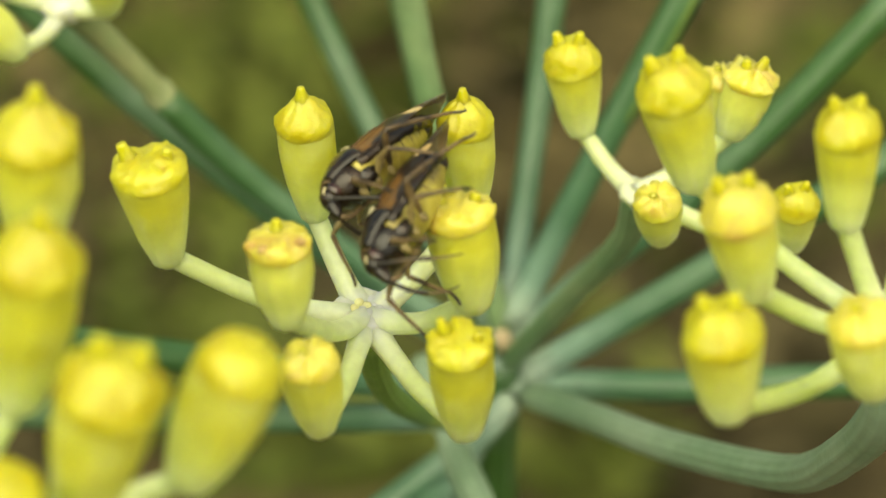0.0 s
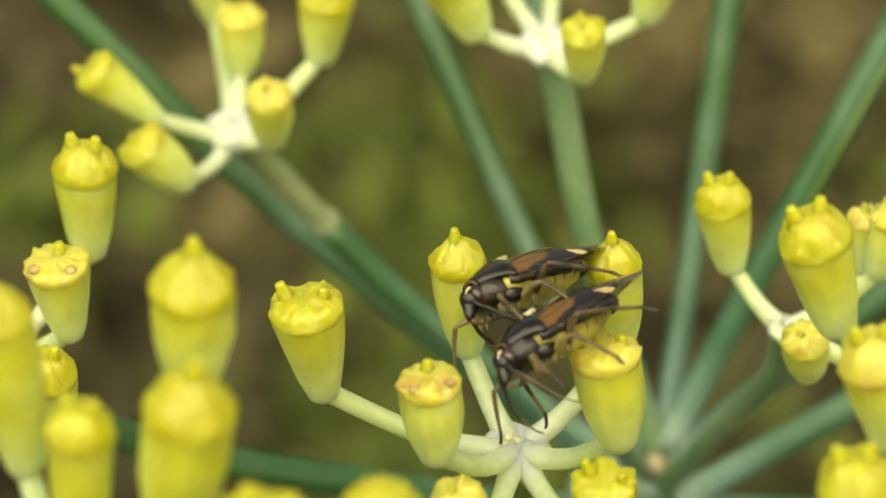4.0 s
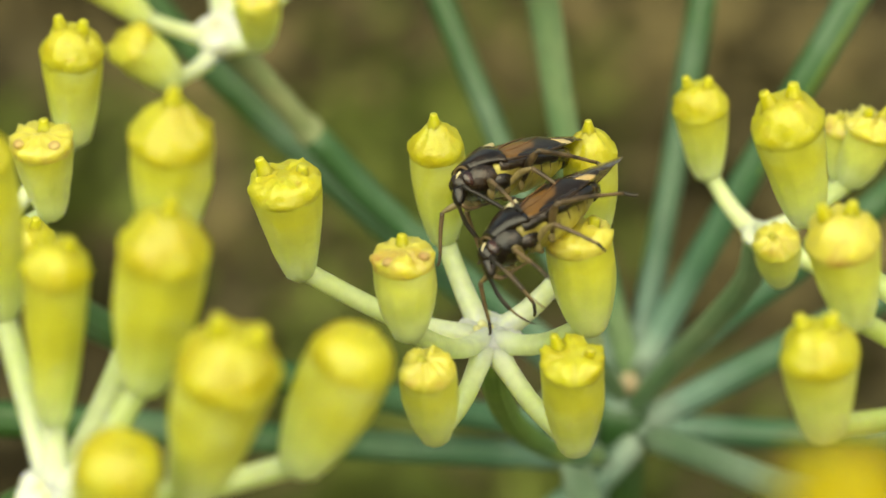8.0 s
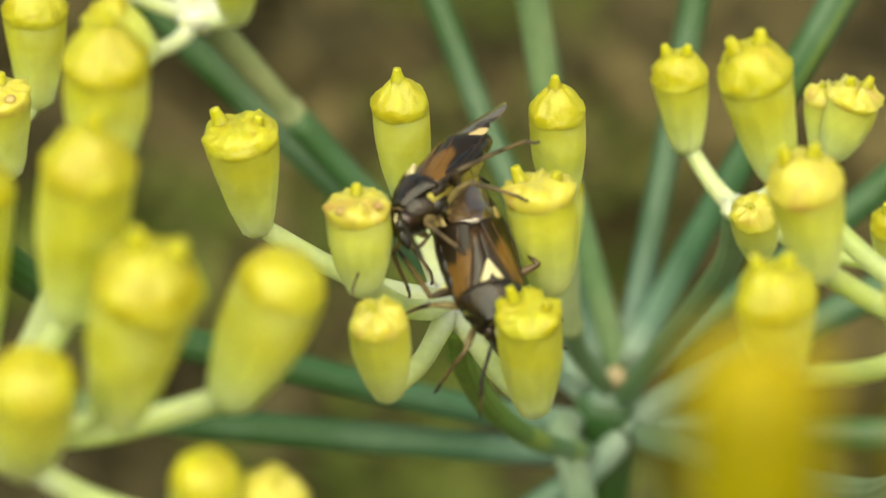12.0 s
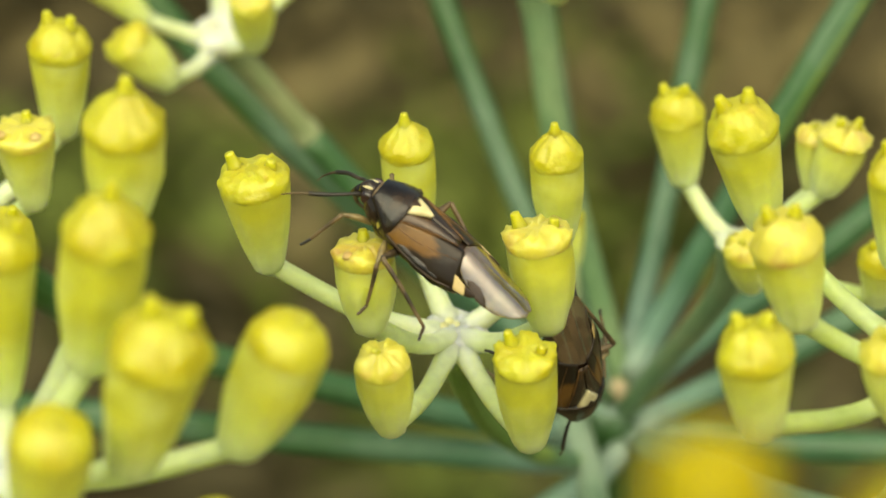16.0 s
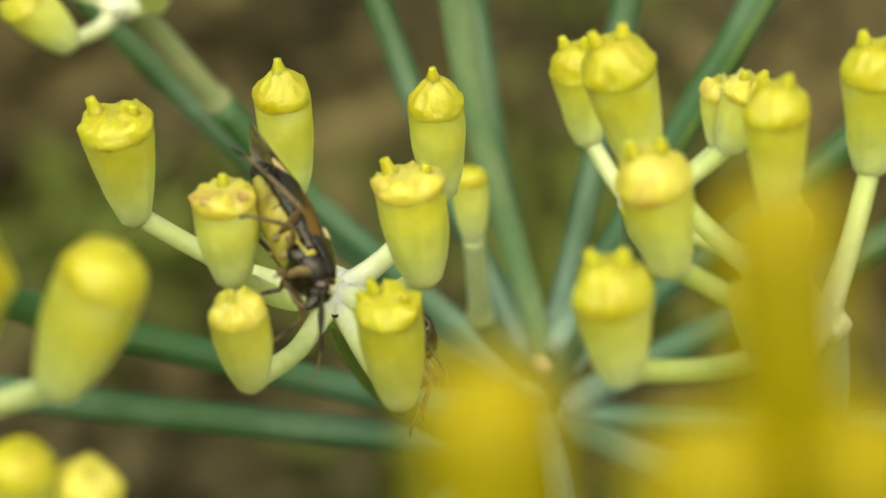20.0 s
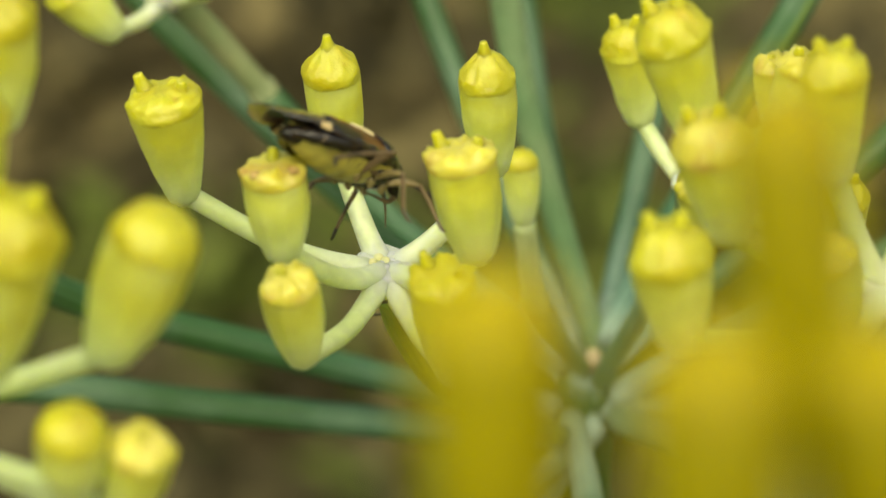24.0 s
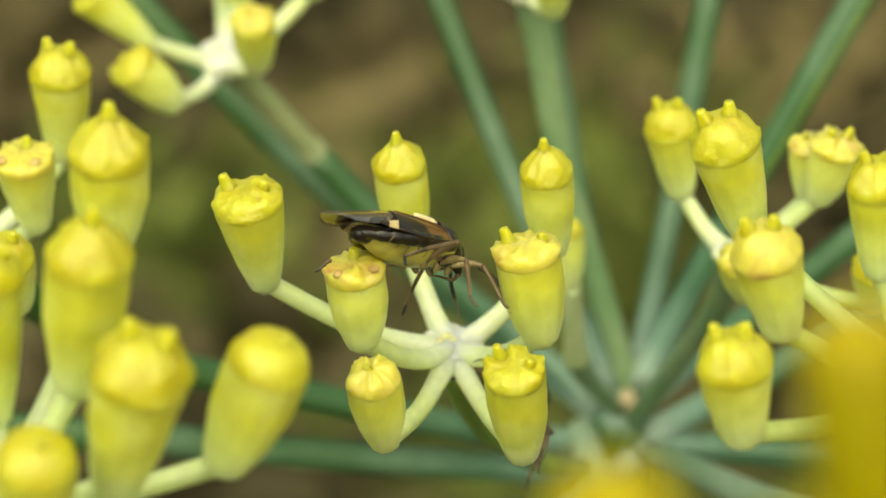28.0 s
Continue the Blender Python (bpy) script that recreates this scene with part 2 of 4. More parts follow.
M_ANT = material("antenna_dark", (0.02, 0.016, 0.012), (0.10, 0.07, 0.04), 1400, 0.45, 0.00001, 9000, low=0.5, high=0.7)
M_BELLY = material("belly_yellow", (0.46, 0.40, 0.085), (0.14, 0.10, 0.022), 1500, 0.32, 0.00002, 6000, coat=0.15, low=0.48, high=0.70, glow_through=0.08)
M_MEMBRANE = material("membrane_smoky", (0.19, 0.115, 0.058), (0.08, 0.046, 0.023), 1200, 0.12, 0.00001, 6000, coat=0.9, low=0.42, high=0.60)
# darkened copies of cap and ovary: the near cluster's shade is in these colours
M_CAP_SHADED = material("cap_shaded_yellow", (0.36, 0.29, 0.001), (0.31, 0.24, 0.001), 1300, 0.55, 0.00006, 3200, sss=0.5, spec=0.3)
M_OVARY_SHADED = material("ovary_shaded_yellow", (0.275, 0.235, 0.002), (0.235, 0.20, 0.002), 1300, 0.55, 0.00006, 3200, sss=0.5, spec=0.3)
M_WING = material("wing_pigment", (0.16, 0.075, 0.022), (0.05, 0.024, 0.010), 2200, 0.28, 0.00001, 9000, coat=0.08, low=0.45, high=0.7, spec=0.3)


def wing_pigment(m):
    """Dark shoulder, amber middle, dark blotch behind, as on the insect's forewing."""
    nt = m.node_tree
    co = next(n for n in nt.nodes if n.type == "TEX_COORD")
    big = next(n for n in nt.nodes if n.type == "TEX_NOISE")
    streak = nt.nodes.new("ShaderNodeMapping")
    streak.inputs["Scale"].default_value = (0.45, 1.6, 1.0)
    nt.links.new(co.outputs["Object"], streak.inputs["Vector"])
    nt.links.new(streak.outputs[0], big.inputs["Vector"])
    sep = nt.nodes.new("ShaderNodeSeparateXYZ")
    nt.links.new(co.outputs["Object"], sep.inputs[0])
    width = nt.nodes.new("ShaderNodeMath")
    width.operation = "ABSOLUTE"
    nt.links.new(sep.outputs[1], width.inputs[0])
    skew = nt.nodes.new("ShaderNodeMath")
    skew.operation = "MULTIPLY_ADD"
    skew.inputs[1].default_value = -0.55
    nt.links.new(width.outputs[0], skew.inputs[0])
    nt.links.new(sep.outputs[0], skew.inputs[2])
    to = nt.nodes.new("ShaderNodeMapRange")
    to.inputs[1].default_value, to.inputs[2].default_value = -0.00076, 0.00144
    nt.links.new(skew.outputs[0], to.inputs[0])
    jit = nt.nodes.new("ShaderNodeMath")
    jit.operation = "MULTIPLY_ADD"
    jit.inputs[1].default_value = 0.62
    nt.links.new(big.outputs["Fac"], jit.inputs[0])
    nt.links.new(to.outputs[0], jit.inputs[2])
    ramp = nt.nodes.new("ShaderNodeValToRGB")
    stops = ((0.0, (0.012, 0.008, 0.006)), (0.22, (0.016, 0.010, 0.006)), (0.50, (0.018, 0.011, 0.006)), (0.60, (0.150, 0.072, 0.017)), (0.80, (0.160, 0.080, 0.019)), (0.97, (0.06, 0.030, 0.010)))
    while len(ramp.color_ramp.elements) < len(stops):
        ramp.color_ramp.elements.new(0.5)
    for e, (at, c) in zip(ramp.color_ramp.elements, stops):
        e.position, e.color = at, (*c, 1)
    nt.links.new(jit.outputs[0], ramp.inputs[0])
    grain = next(n for n in nt.nodes if n.type == "MIX" and n.blend_type == "MULTIPLY")
    nt.links.new(ramp.outputs[0], grain.inputs[6])


wing_pigment(M_WING)
M_MEMBRANE.node_tree.nodes["Principled BSDF"].inputs["Alpha"].default_value = 0.66
M_MEMBRANE.node_tree.nodes["Principled BSDF"].inputs["IOR"].default_value = 3.0

# ---- building helpers: millimetres along the old view line, turned into the upright world ----
TILT = Matrix.Rotation(radians(-35), 3, "X")


def F(p):
    return TILT @ Vector(p) * 0.001


ORIGIN = {}


def thing(name, at, label, category, group="", kind=""):
    ob = new(name)
    ob.empty_display_size = 0.001
    ob.location = at
    ORIGIN[ob.name] = Vector(at)
    return tagged(ob, label, category, group, kind)


def part(name, bm, material, parent, label="", at=None, smooth=True):
    """Links a bmesh, given in world metres, as one mesh under its thing."""
    at = Vector(at) if at is not None else ORIGIN[parent.name]
    me = bpy.data.meshes.new(name)
    bmesh.ops.translate(bm, verts=bm.verts, vec=-at)
    bmesh.ops.recalc_face_normals(bm, faces=bm.faces)
    bm.to_mesh(me)
    bm.free()
    me.materials.append(material)
    if smooth:
        me.polygons.foreach_set("use_smooth", [True] * len(me.polygons))
    ob = new(name, me)
    ob.parent = parent
    ob.location = at - ORIGIN[parent.name]
    ORIGIN[ob.name] = at
    return tagged(ob, label)


def rings(bm, loops, close_start=True, close_end=True):
    rows = [[bm.verts.new(p) for p in loop] for loop in loops]
    n = len(rows[0])
    for a, b in zip(rows, rows[1:]):
        for i in range(n):
            bm.faces.new((a[i], a[(i + 1) % n], b[(i + 1) % n], b[i]))
    if close_start:
        bm.faces.new(rows[0][::-1])
    if close_end:
        bm.faces.new(rows[-1])


def frame_of(axis):
    axis = Vector(axis).normalized()
    u = axis.cross(Vector((0.31, 0.2, 0.93)) if abs(axis.z) < 0.9 else Vector((1, 0, 0))).normalized()
    return u, axis.cross(u), axis


def spline(points, n):
    """A smooth line through the points, with n steps to each stretch."""
    p = [Vector(q) for q in points]
    p = [p[0] * 2 - p[1]] + p + [p[-1] * 2 - p[-2]]
    out = []
    for i in range(1, len(p) - 2):
        for k in range(n):
            t = k / n
            out.append(0.5 * (2 * p[i] + (p[i + 1] - p[i - 1]) * t + (2 * p[i - 1] - 5 * p[i] + 4 * p[i + 1] - p[i + 2]) * t * t + (3 * p[i] - p[i - 1] - 3 * p[i + 1] + p[i + 2]) * t ** 3))
    return out + [p[-2]]


def tube(line, radius, sides=12, ribs=0.0, rib_count=7, wobble=0.0):
    """A tube along a line; radius is a number or a function of the way from 0 to 1."""
    bm = bmesh.new()
    loops, u = [], None
    for i, q in enumerate(line):
        d = (line[min(i + 1, len(line) - 1)] - line[max(i - 1, 0)]).normalized()
        u = frame_of(d)[0] if u is None else (u - d * u.dot(d)).normalized()
        v = d.cross(u)
        s = i / (len(line) - 1)
        r = radius(s) if callable(radius) else radius
        loop = []
        for k in range(sides):
            a = 2 * math.pi * k / sides
            rr = r * (1 + ribs * math.cos(a * rib_count)) * (1 + wobble * noise.noise(q * 1500 + Vector((k, 0, 0))))
            loop.append(q + (u * math.cos(a) + v * math.sin(a)) * rr)
        loops.append(loop)
    rings(bm, loops)
    return bm


def lathe(base, axis, profile, sides=24, lump=None, close_start=True, close_end=True):
    """profile: pairs of height and radius; lump(angle, step) scales a radius."""
    u, v, w = frame_of(axis)
    bm = bmesh.new()
    loops = []
    for j, (h, r) in enumerate(profile):
        loop = []
        for k in range(sides):
            a = 2 * math.pi * k / sides
            rr, hh = r, h
            if lump:
                g = lump(a, j)
                rr, hh = r * g[0], h + g[1]
            loop.append(base + w * hh + (u * math.cos(a) + v * math.sin(a)) * rr)
        loops.append(loop)
    rings(bm, loops, close_start, close_end)
    return bm


def ellipsoid(at, size, turn=None, seg=16, ring_count=10):
    bm = bmesh.new()
    bmesh.ops.create_uvsphere(bm, u_segments=seg, v_segments=ring_count, radius=1)
    m = Matrix.Translation(at) @ (turn.to_4x4() if turn else Matrix.Identity(4)) @ Matrix.Diagonal((*size, 1))
    bmesh.ops.transform(bm, matrix=m, verts=bm.verts)
    return bm


# ---- fennel ----
CAP = {
    "horn2": ((0, 0.985), (0.05, 0.99), (0.12, 1.0), (0.20, 1.02), (0.30, 1.025), (0.41, 0.965), (0.55, 0.88), (0.70, 0.76), (0.87, 0.56), (0.96, 0.32)),
    "peak": ((0, 0.985), (0.05, 0.99), (0.14, 0.995), (0.24, 0.995), (0.34, 0.975), (0.43, 0.91), (0.58, 0.76), (0.74, 0.57), (0.90, 0.38), (1.0, 0.20)),
    "flat": ((0, 0.985), (0.08, 0.99), (0.22, 0.995), (0.40, 1.005), (0.58, 1.0), (0.72, 0.95), (0.84, 0.83), (0.92, 0.64), (0.98, 0.42), (1.0, 0.2)),
    "blunt": ((0, 0.985), (0.06, 0.985), (0.14, 0.98), (0.26, 0.97), (0.40, 0.94), (0.58, 0.85), (0.76, 0.69), (0.90, 0.48), (0.97, 0.28), (0.93, 0.12)),
    "bud": ((0, 0.985), (0.06, 0.985), (0.12, 0.98), (0.22, 0.965), (0.36, 0.94), (0.55, 0.87), (0.74, 0.74), (0.88, 0.56), (0.97, 0.32), (1.0, 0.12)),
    "shrivel": ((0, 0.985), (0.06, 0.985), (0.12, 0.985), (0.22, 1.0), (0.34, 1.02), (0.5, 0.92), (0.7, 0.7), (0.85, 0.55), (0.95, 0.35), (0.9, 0.15)),
}
CAP_TALL = {"horn2": 1.26, "peak": 1.36, "flat": 0.66, "blunt": 0.8, "bud": 0.95, "shrivel": 0.8}
flower_count = [0]


def flower(umbellet, foot, top, radius, kind, deep=False, full=0.92):
    """One fennel flower past petals: stalklet, ribbed ovary, swollen nectar cap and two styles."""
    flower_count[0] += 1
    rnd = random.Random(flower_count[0] * 7 + 3)
    browned = kind.endswith(("_brown", "_worn")) or kind == "shrivel"
    shape = kind.replace("_brown", "").replace("_worn", "")
    a, b, r = F(foot), F(top), radius * 0.001
    axis = (b - a).normalized()
    b += axis * r * {"horn2": 0.18, "peak": 0.31}.get(shape, 0)
    length = (b - a).length
    cap_tall = CAP_TALL[shape] * r
    body = length - cap_tall
    ph = rnd.uniform(0, 6.28)
    ribs = 5

    def ovary_lump(ang, j):
        fade = min(1, max(0, 14 - j) / 4)
        return 1 + fade * (0.020 * math.cos(ang * ribs * 2 + ph) + 0.05 * noise.noise(Vector((math.cos(ang) * 1.3 + ph, math.sin(ang) * 1.3, j * 0.25)))), 0

    prof = []
    for j in range(15):
        s = j / 14
        if full < 0.9 or shape not in ("flat", "horn2"):
            swell = 0.42 + 0.56 * (1 - (1 - min(1, s / full)) ** (1.7 if full < 0.9 else 2.0)) ** 0.9 + 0.01 * s
        elif shape == "flat":
            swell = 0.32 + 0.67 * s ** 0.70
        else:
            swell = 0.38 + 0.61 * s ** 0.58
        prof.append((s * body, r * swell * (0.72 if j == 0 else 1)))
    # the ovary runs on under the cap's hem, so that the two make one even flank
    prof += [(body + CAP[shape][1][0] * cap_tall, CAP[shape][1][1] * r), (body + CAP[shape][2][0] * cap_tall, CAP[shape][2][1] * r * 0.988)]
    # deep swaps in the darkened colours that carry painted shade
    ovary = part("flower", lathe(a, axis, prof, 48, ovary_lump, close_end=False), M_OVARY_SHADED if deep else M_OVARY, umbellet, at=a)
    rough = {"flat": 0.085, "shrivel": 0.16, "blunt": 0.10, "bud": 0.03, "peak": 0.060}.get(shape, 0.062)

    def cap_lump(ang, j):
        n = noise.noise(Vector((math.cos(ang) * 1.6 + ph * 3, math.sin(ang) * 1.6, j * 0.35)))
        n2 = noise.noise(Vector((math.cos(ang) * 4 + ph, math.sin(ang) * 4, j * 0.8)))
        edge = (0, 0, 0.15, 0.6, 1, 1.1, 1.0, 0.9, 0.8, 0.5)[j]
        lobe = (math.cos(ang * 5 + ph) * 0.35 + 0.25 * math.cos(ang * 11 + 2 * ph)) * (shape != "bud")
        if j < 3:  # the hem of the cap is uneven
            hem = noise.noise(Vector((math.cos(ang) * 2.2 + ph, math.sin(ang) * 2.2, 5.0))) + 0.5 * math.cos(ang * 5 + ph)
            return 1 + hem * (0.016, 0.008, 0.004)[j], 0
        return 1 + edge * rough * (n * 1.6 + 0.9 * n2 + lobe), r * rough * edge * (1.9 * n2 + 1.1 * n + lobe)

    cap_mat = M_CAP_SHADED if deep else M_CAP_BROWN if browned else M_CAP
    part("cap", lathe(a + axis * body, axis, [((h if i else -0.16) * cap_tall, q * r * (0.88 if i == 0 else 0.995 if i == 1 else 1)) for i, (h, q) in enumerate(CAP[shape])], 40, cap_lump, close_start=False), cap_mat, ovary, "browned wrinkled nectar cap" if browned else "glossy deep yellow nectar cap", at=a + axis * body)
    # styles
    side = Vector((1, 0, 0))
    side = Matrix.Rotation(rnd.uniform(-0.3, 0.3), 3, axis) @ (side - axis * side.dot(axis)).normalized()
    across = axis.cross(side)
    spots = {"horn2": ((-0.34, 0.05, 0.32), (0.34, -0.02, 0.30)), "peak": ((0.0, 0.0, 0.42),), "flat": ((-0.46, 0.25, 0.42), (0.45, 0.1, 0.20)), "blunt": ((-0.15, 0.0, 0.12),), "bud": ((0.15, 0.0, 0.14),)}.get(shape, ((-0.3, 0.0, 0.3), (0.35, 0.1, 0.35)))
    if kind == "flat_brown":
        spots = ((0.05, 0.30, 0.34),)
        for x in (-0.58, 0.58):
            scar_at = b + side * x * r - across * 0.52 * r - axis * 0.10 * r
            part("anther_scar", ellipsoid(scar_at, (0.20 * r, 0.19 * r, 0.13 * r), axis.to_track_quat("Z", "Y").to_matrix(), 12, 8), M_STYLE_BROWN, ovary, "dry brown scar", at=scar_at)
    for x, y, tall in spots:
        sink = 0.44 + 0.10 * (abs(x) > 0.4)
        foot_at = b + side * x * 0.86 * r + across * y * 0.86 * r - axis * sink * r
        tip = foot_at + (axis + side * x * 0.55 + across * y * 0.3).normalized() * (tall + sink) * r
        line = [foot_at.lerp(tip, q) for q in (0, 0.08, 0.17, 0.26, 0.35, 0.45, 0.55, 0.65, 0.74, 0.82, 0.89, 0.94, 0.975, 1.0)]
        stub = 0.14 if shape == "peak" else 0.15
        part("style", tube(line, lambda q: r * (stub * (1.06 - 0.12 * q) + (0.36 if shape == "peak" else 0.29) * max(0, 1 - q / 0.80) ** 1.6) * math.sqrt(max(0.06, 1 - max(0, (q - 0.87) / 0.13) ** 2)), 14, wobble=0.14), M_STYLE, ovary, at=foot_at)
    # stalklet
    hub = ORIGIN[umbellet.name]
    gap = (a - hub).length
    mid = hub.lerp(a, 0.5) - axis * gap * 0.05
    line = spline([hub, mid, a + axis * 0.3 * r], 8)
    rp = 0.00019 if gap > 0.002 else 0.00017
    part("stalklet", tube(line, lambda s: rp * (1.25 if SWELL[umbellet.name] < 0.5 else min(1, 0.45 + SWELL[umbellet.name])) * (1.04 + 0.95 * SWELL[umbellet.name] * math.exp(-s * gap / 0.00050)), 14, 0.03, 5, 0.05), M_PEDICEL if SWELL[umbellet.name] > 0.8 else M_PEDICEL_GREEN if SWELL[umbellet.name] > 0.5 else M_BUD, ovary, "pale green stalklet", at=hub)
    return ovary


SWELL = {}


def umbellet(at, label, swell=1.0):
    at = F(at)
    ob = thing("fennel_umbellet", at, label, "flower cluster", "flower clusters of the fennel")
    up = F((0, -0.62, 0.78)).normalized()
    SWELL[ob.name] = swell
    low = ((0, 0.00030), (0.00016, 0.00048), (0.00034, 0.00064), (0.00048, 0.00068), (0.00060, 0.00064), (0.00068, 0.00055), (0.00073, 0.00043), (0.00074, 0.0003), (0.00072, 0.00018), (0.00070, 0.00006))
    part("hub", lathe(at - up * 0.00036 * swell, up, [(h * swell, q * swell) for h, q in low], 40, lambda a, j: (1 + 0.06 * math.cos(a * 7) + 0.12 * noise.noise(Vector((math.cos(a) * 2, math.sin(a) * 2, j * 0.4))), 0.00008 * noise.noise(Vector((math.cos(a) * 2.6, math.sin(a) * 2.6, j * 0.5))))), M_HUB if swell > 0.8 else M_PEDICEL_GREEN if swell > 0.5 else M_BUD, ob, "pale swollen hub where the stalklets meet")
    if swell > 0.8:
        rnd = random.Random(int(at.x * 1e6) & 1023)
        u, v, w = frame_of(up)
        for k in range(11):
            ang, far = k * 2.4, 0.00034 * math.sqrt(k / 11) * swell
            spot = at + up * (0.00036 * swell + rnd.uniform(-0.00002, 0.00002)) + (u * math.cos(ang) + v * math.sin(ang)) * far
            size = rnd.uniform(0.00006, 0.00011)
            part("hub_knob", ellipsoid(spot, (size, size * rnd.uniform(0.7, 1.2), size * 0.8), Matrix.Rotation(ang, 3, "Z"), 10, 7), M_HUB_KNOB if k % 3 == 0 else M_HUB, ob, "yellowish knob" if k % 3 == 0 else "", at=spot)
    return ob


def ray(parent, points, radius, mat, label="", at=None, name="ray"):
    line = spline([F(p) for p in points], 10)
    r = radius * 0.001
    return part(name, tube(line, lambda s: r * (1.0 + 0.10 * math.cos(s * math.pi)), 44, 0.05, 11, 0.025), mat, parent, label, at=F(points[-1]))


centre = umbellet((0.00, 0.00, 0.00), "open fennel flower cluster with seven fat yellow caps")
ray(centre, [(0.06, 0.50, -0.34), (0.26, 2.50, -1.11), (0.83, 6.00, -2.08), (2.05, 10.50, -3.02), (3.49, 15.00, -3.50)], 0.26, M_RAY_LIME)
flower(centre, (-3.76, -1.39, 1.30), (-4.07, -2.80, 3.31), 0.71, "flat")
flower(centre, (-1.64, -3.57, 0.16), (-1.79, -4.60, 1.88), 0.59, "flat_brown", full=0.78)
flower(centre, (-0.89, 0.47, 1.97), (-1.11, -1.10, 4.21), 0.56, "peak")
flower(centre, (2.10, -0.31, 2.00), (1.90, -1.75, 4.06), 0.55, "peak")
flower(centre, (1.86, -2.67, 0.24), (1.51, -3.80, 2.29), 0.65, "flat_worn", full=0.78)
flower(centre, (-1.15, -4.39, -1.71), (-1.38, -5.90, -0.12), 0.54, "blunt_brown", full=0.78)
flower(centre, (1.49, -3.75, -1.97), (1.30, -5.60, -0.03), 0.60, "flat", full=0.78)

right = umbellet((9.05, -5.20, -0.31), "fennel flower cluster with tall horned yellow caps", 0.7)
ray(right, [(9.05, -5.20, -0.31), (9.20, -4.20, -1.76), (9.19, -1.00, -2.93), (8.90, 3.00, -3.80), (7.37, 8.00, -3.74), (6.09, 12.50, -3.40), (4.94, 15.50, -3.06)], 0.39, M_RAY_BLOOM, "curved ray with a pale waxy bloom")
flower(right, (5.88, -4.15, 2.36), (5.13, -5.70, 4.56), 0.67, "horn2")
flower(right, (6.23, -7.25, 0.50), (5.70, -8.60, 2.42), 0.64, "horn2_worn")
flower(right, (5.35, -9.20, -1.31), (5.03, -10.50, 0.54), 0.66, "horn2")
flower(right, (8.10, -6.25, 1.59), (7.86, -7.70, 3.66), 0.57, "horn2")
flower(right, (7.90, -8.82, -1.09), (7.46, -9.90, 0.45), 0.62, "blunt_brown")
flower(right, (9.96, -3.88, 2.45), (9.84, -5.40, 4.62), 0.61, "horn2")

right_back = umbellet((6.07, 4.20, 2.12), "smaller fennel flower cluster with a shrivelled browned flower", 0.6)
ray(right_back, [(6.07, 4.20, 2.12), (6.04, 6.50, 1.03), (5.24, 11.50, -0.64), (4.40, 15.50, -2.18)], 0.28, M_RAY_GREEN)
flower(right_back, (5.04, 4.94, 3.42), (4.67, 3.60, 5.33), 0.60, "horn2")
flower(right_back, (7.92, 3.42, 3.24), (8.31, 2.40, 4.69), 0.56, "shrivel")
flower(right_back, (7.78, 3.80, 3.24), (7.70, 2.80, 4.68), 0.45, "blunt_brown")
flower(right_back, (6.42, 3.48, 1.17), (6.12, 2.00, 2.15), 0.51, "blunt_brown")
flower(right_back, (9.19, 3.61, 0.87), (9.10, 2.40, 2.08), 0.50, "horn2")

upper_left = umbellet((-6.09, 11.90, 7.01), "fennel flower cluster with short blunt greenish buds")
ray(upper_left, [(-6.09, 11.9, 7.01), (-5.3, 13.0, 6.27), (-3.85, 14.2, 4.69)], 0.33, M_RAY_OLIVE, "yellowish dry end of the ray")
ray(upper_left, [(-3.85, 14.2, 4.69), (-1.56, 15.0, 2.4), (3.62, 15.6, -1.79)], 0.33, M_RAY)
ray(upper_left, [(-4.13, 14.1, 4.97), (-3.85, 14.2, 4.69), (-3.57, 14.3, 4.41)], 0.342, M_JOINT, "pale scarred joint", name="joint")
flower(upper_left, (-7.72, 10.98, 7.30), (-9.33, 10.00, 8.62), 0.56, "flat")
flower(upper_left, (-7.03, 10.66, 5.77), (-8.29, 9.60, 6.89), 0.60, "blunt")
flower(upper_left, (-5.07, 10.24, 6.66), (-5.07, 8.60, 7.93), 0.55, "blunt_brown")
flower(upper_left, (-5.92, 13.35, 8.49), (-5.83, 12.20, 10.14), 0.60, "blunt_brown")
flower(upper_left, (-3.94, 12.80, 8.73), (-3.67, 11.50, 10.58), 0.66, "horn2")
flower(upper_left, (-6.53, 14.78, 9.89), (-6.97, 13.50, 11.72), 0.55, "horn2")

top = umbellet((1.52, 10.80, 8.77), "fennel flower cluster with outspread pale green stalklets")
ray(top, [(1.52, 10.80, 8.77), (1.85, 11.60, 7.58), (2.45, 13.00, 4.54), (3.49, 14.70, 1.24), (4.40, 15.90, -1.59)], 0.35, M_RAY_GREEN)
flower(top, (-0.11, 10.40, 9.05), (-0.99, 9.20, 10.74), 0.71, "horn2")
flower(top, (2.18, 8.46, 7.87), (2.10, 6.80, 9.06), 0.50, "blunt")
flower(top, (3.87, 10.64, 9.31), (4.22, 9.50, 10.93), 0.61, "horn2")
flower(top, (0.23, 12.59, 11.14), (-0.04, 11.50, 12.69), 0.63, "horn2")
flower(top, (1.96, 13.69, 11.38), (1.99, 12.50, 13.08), 0.64, "horn2")

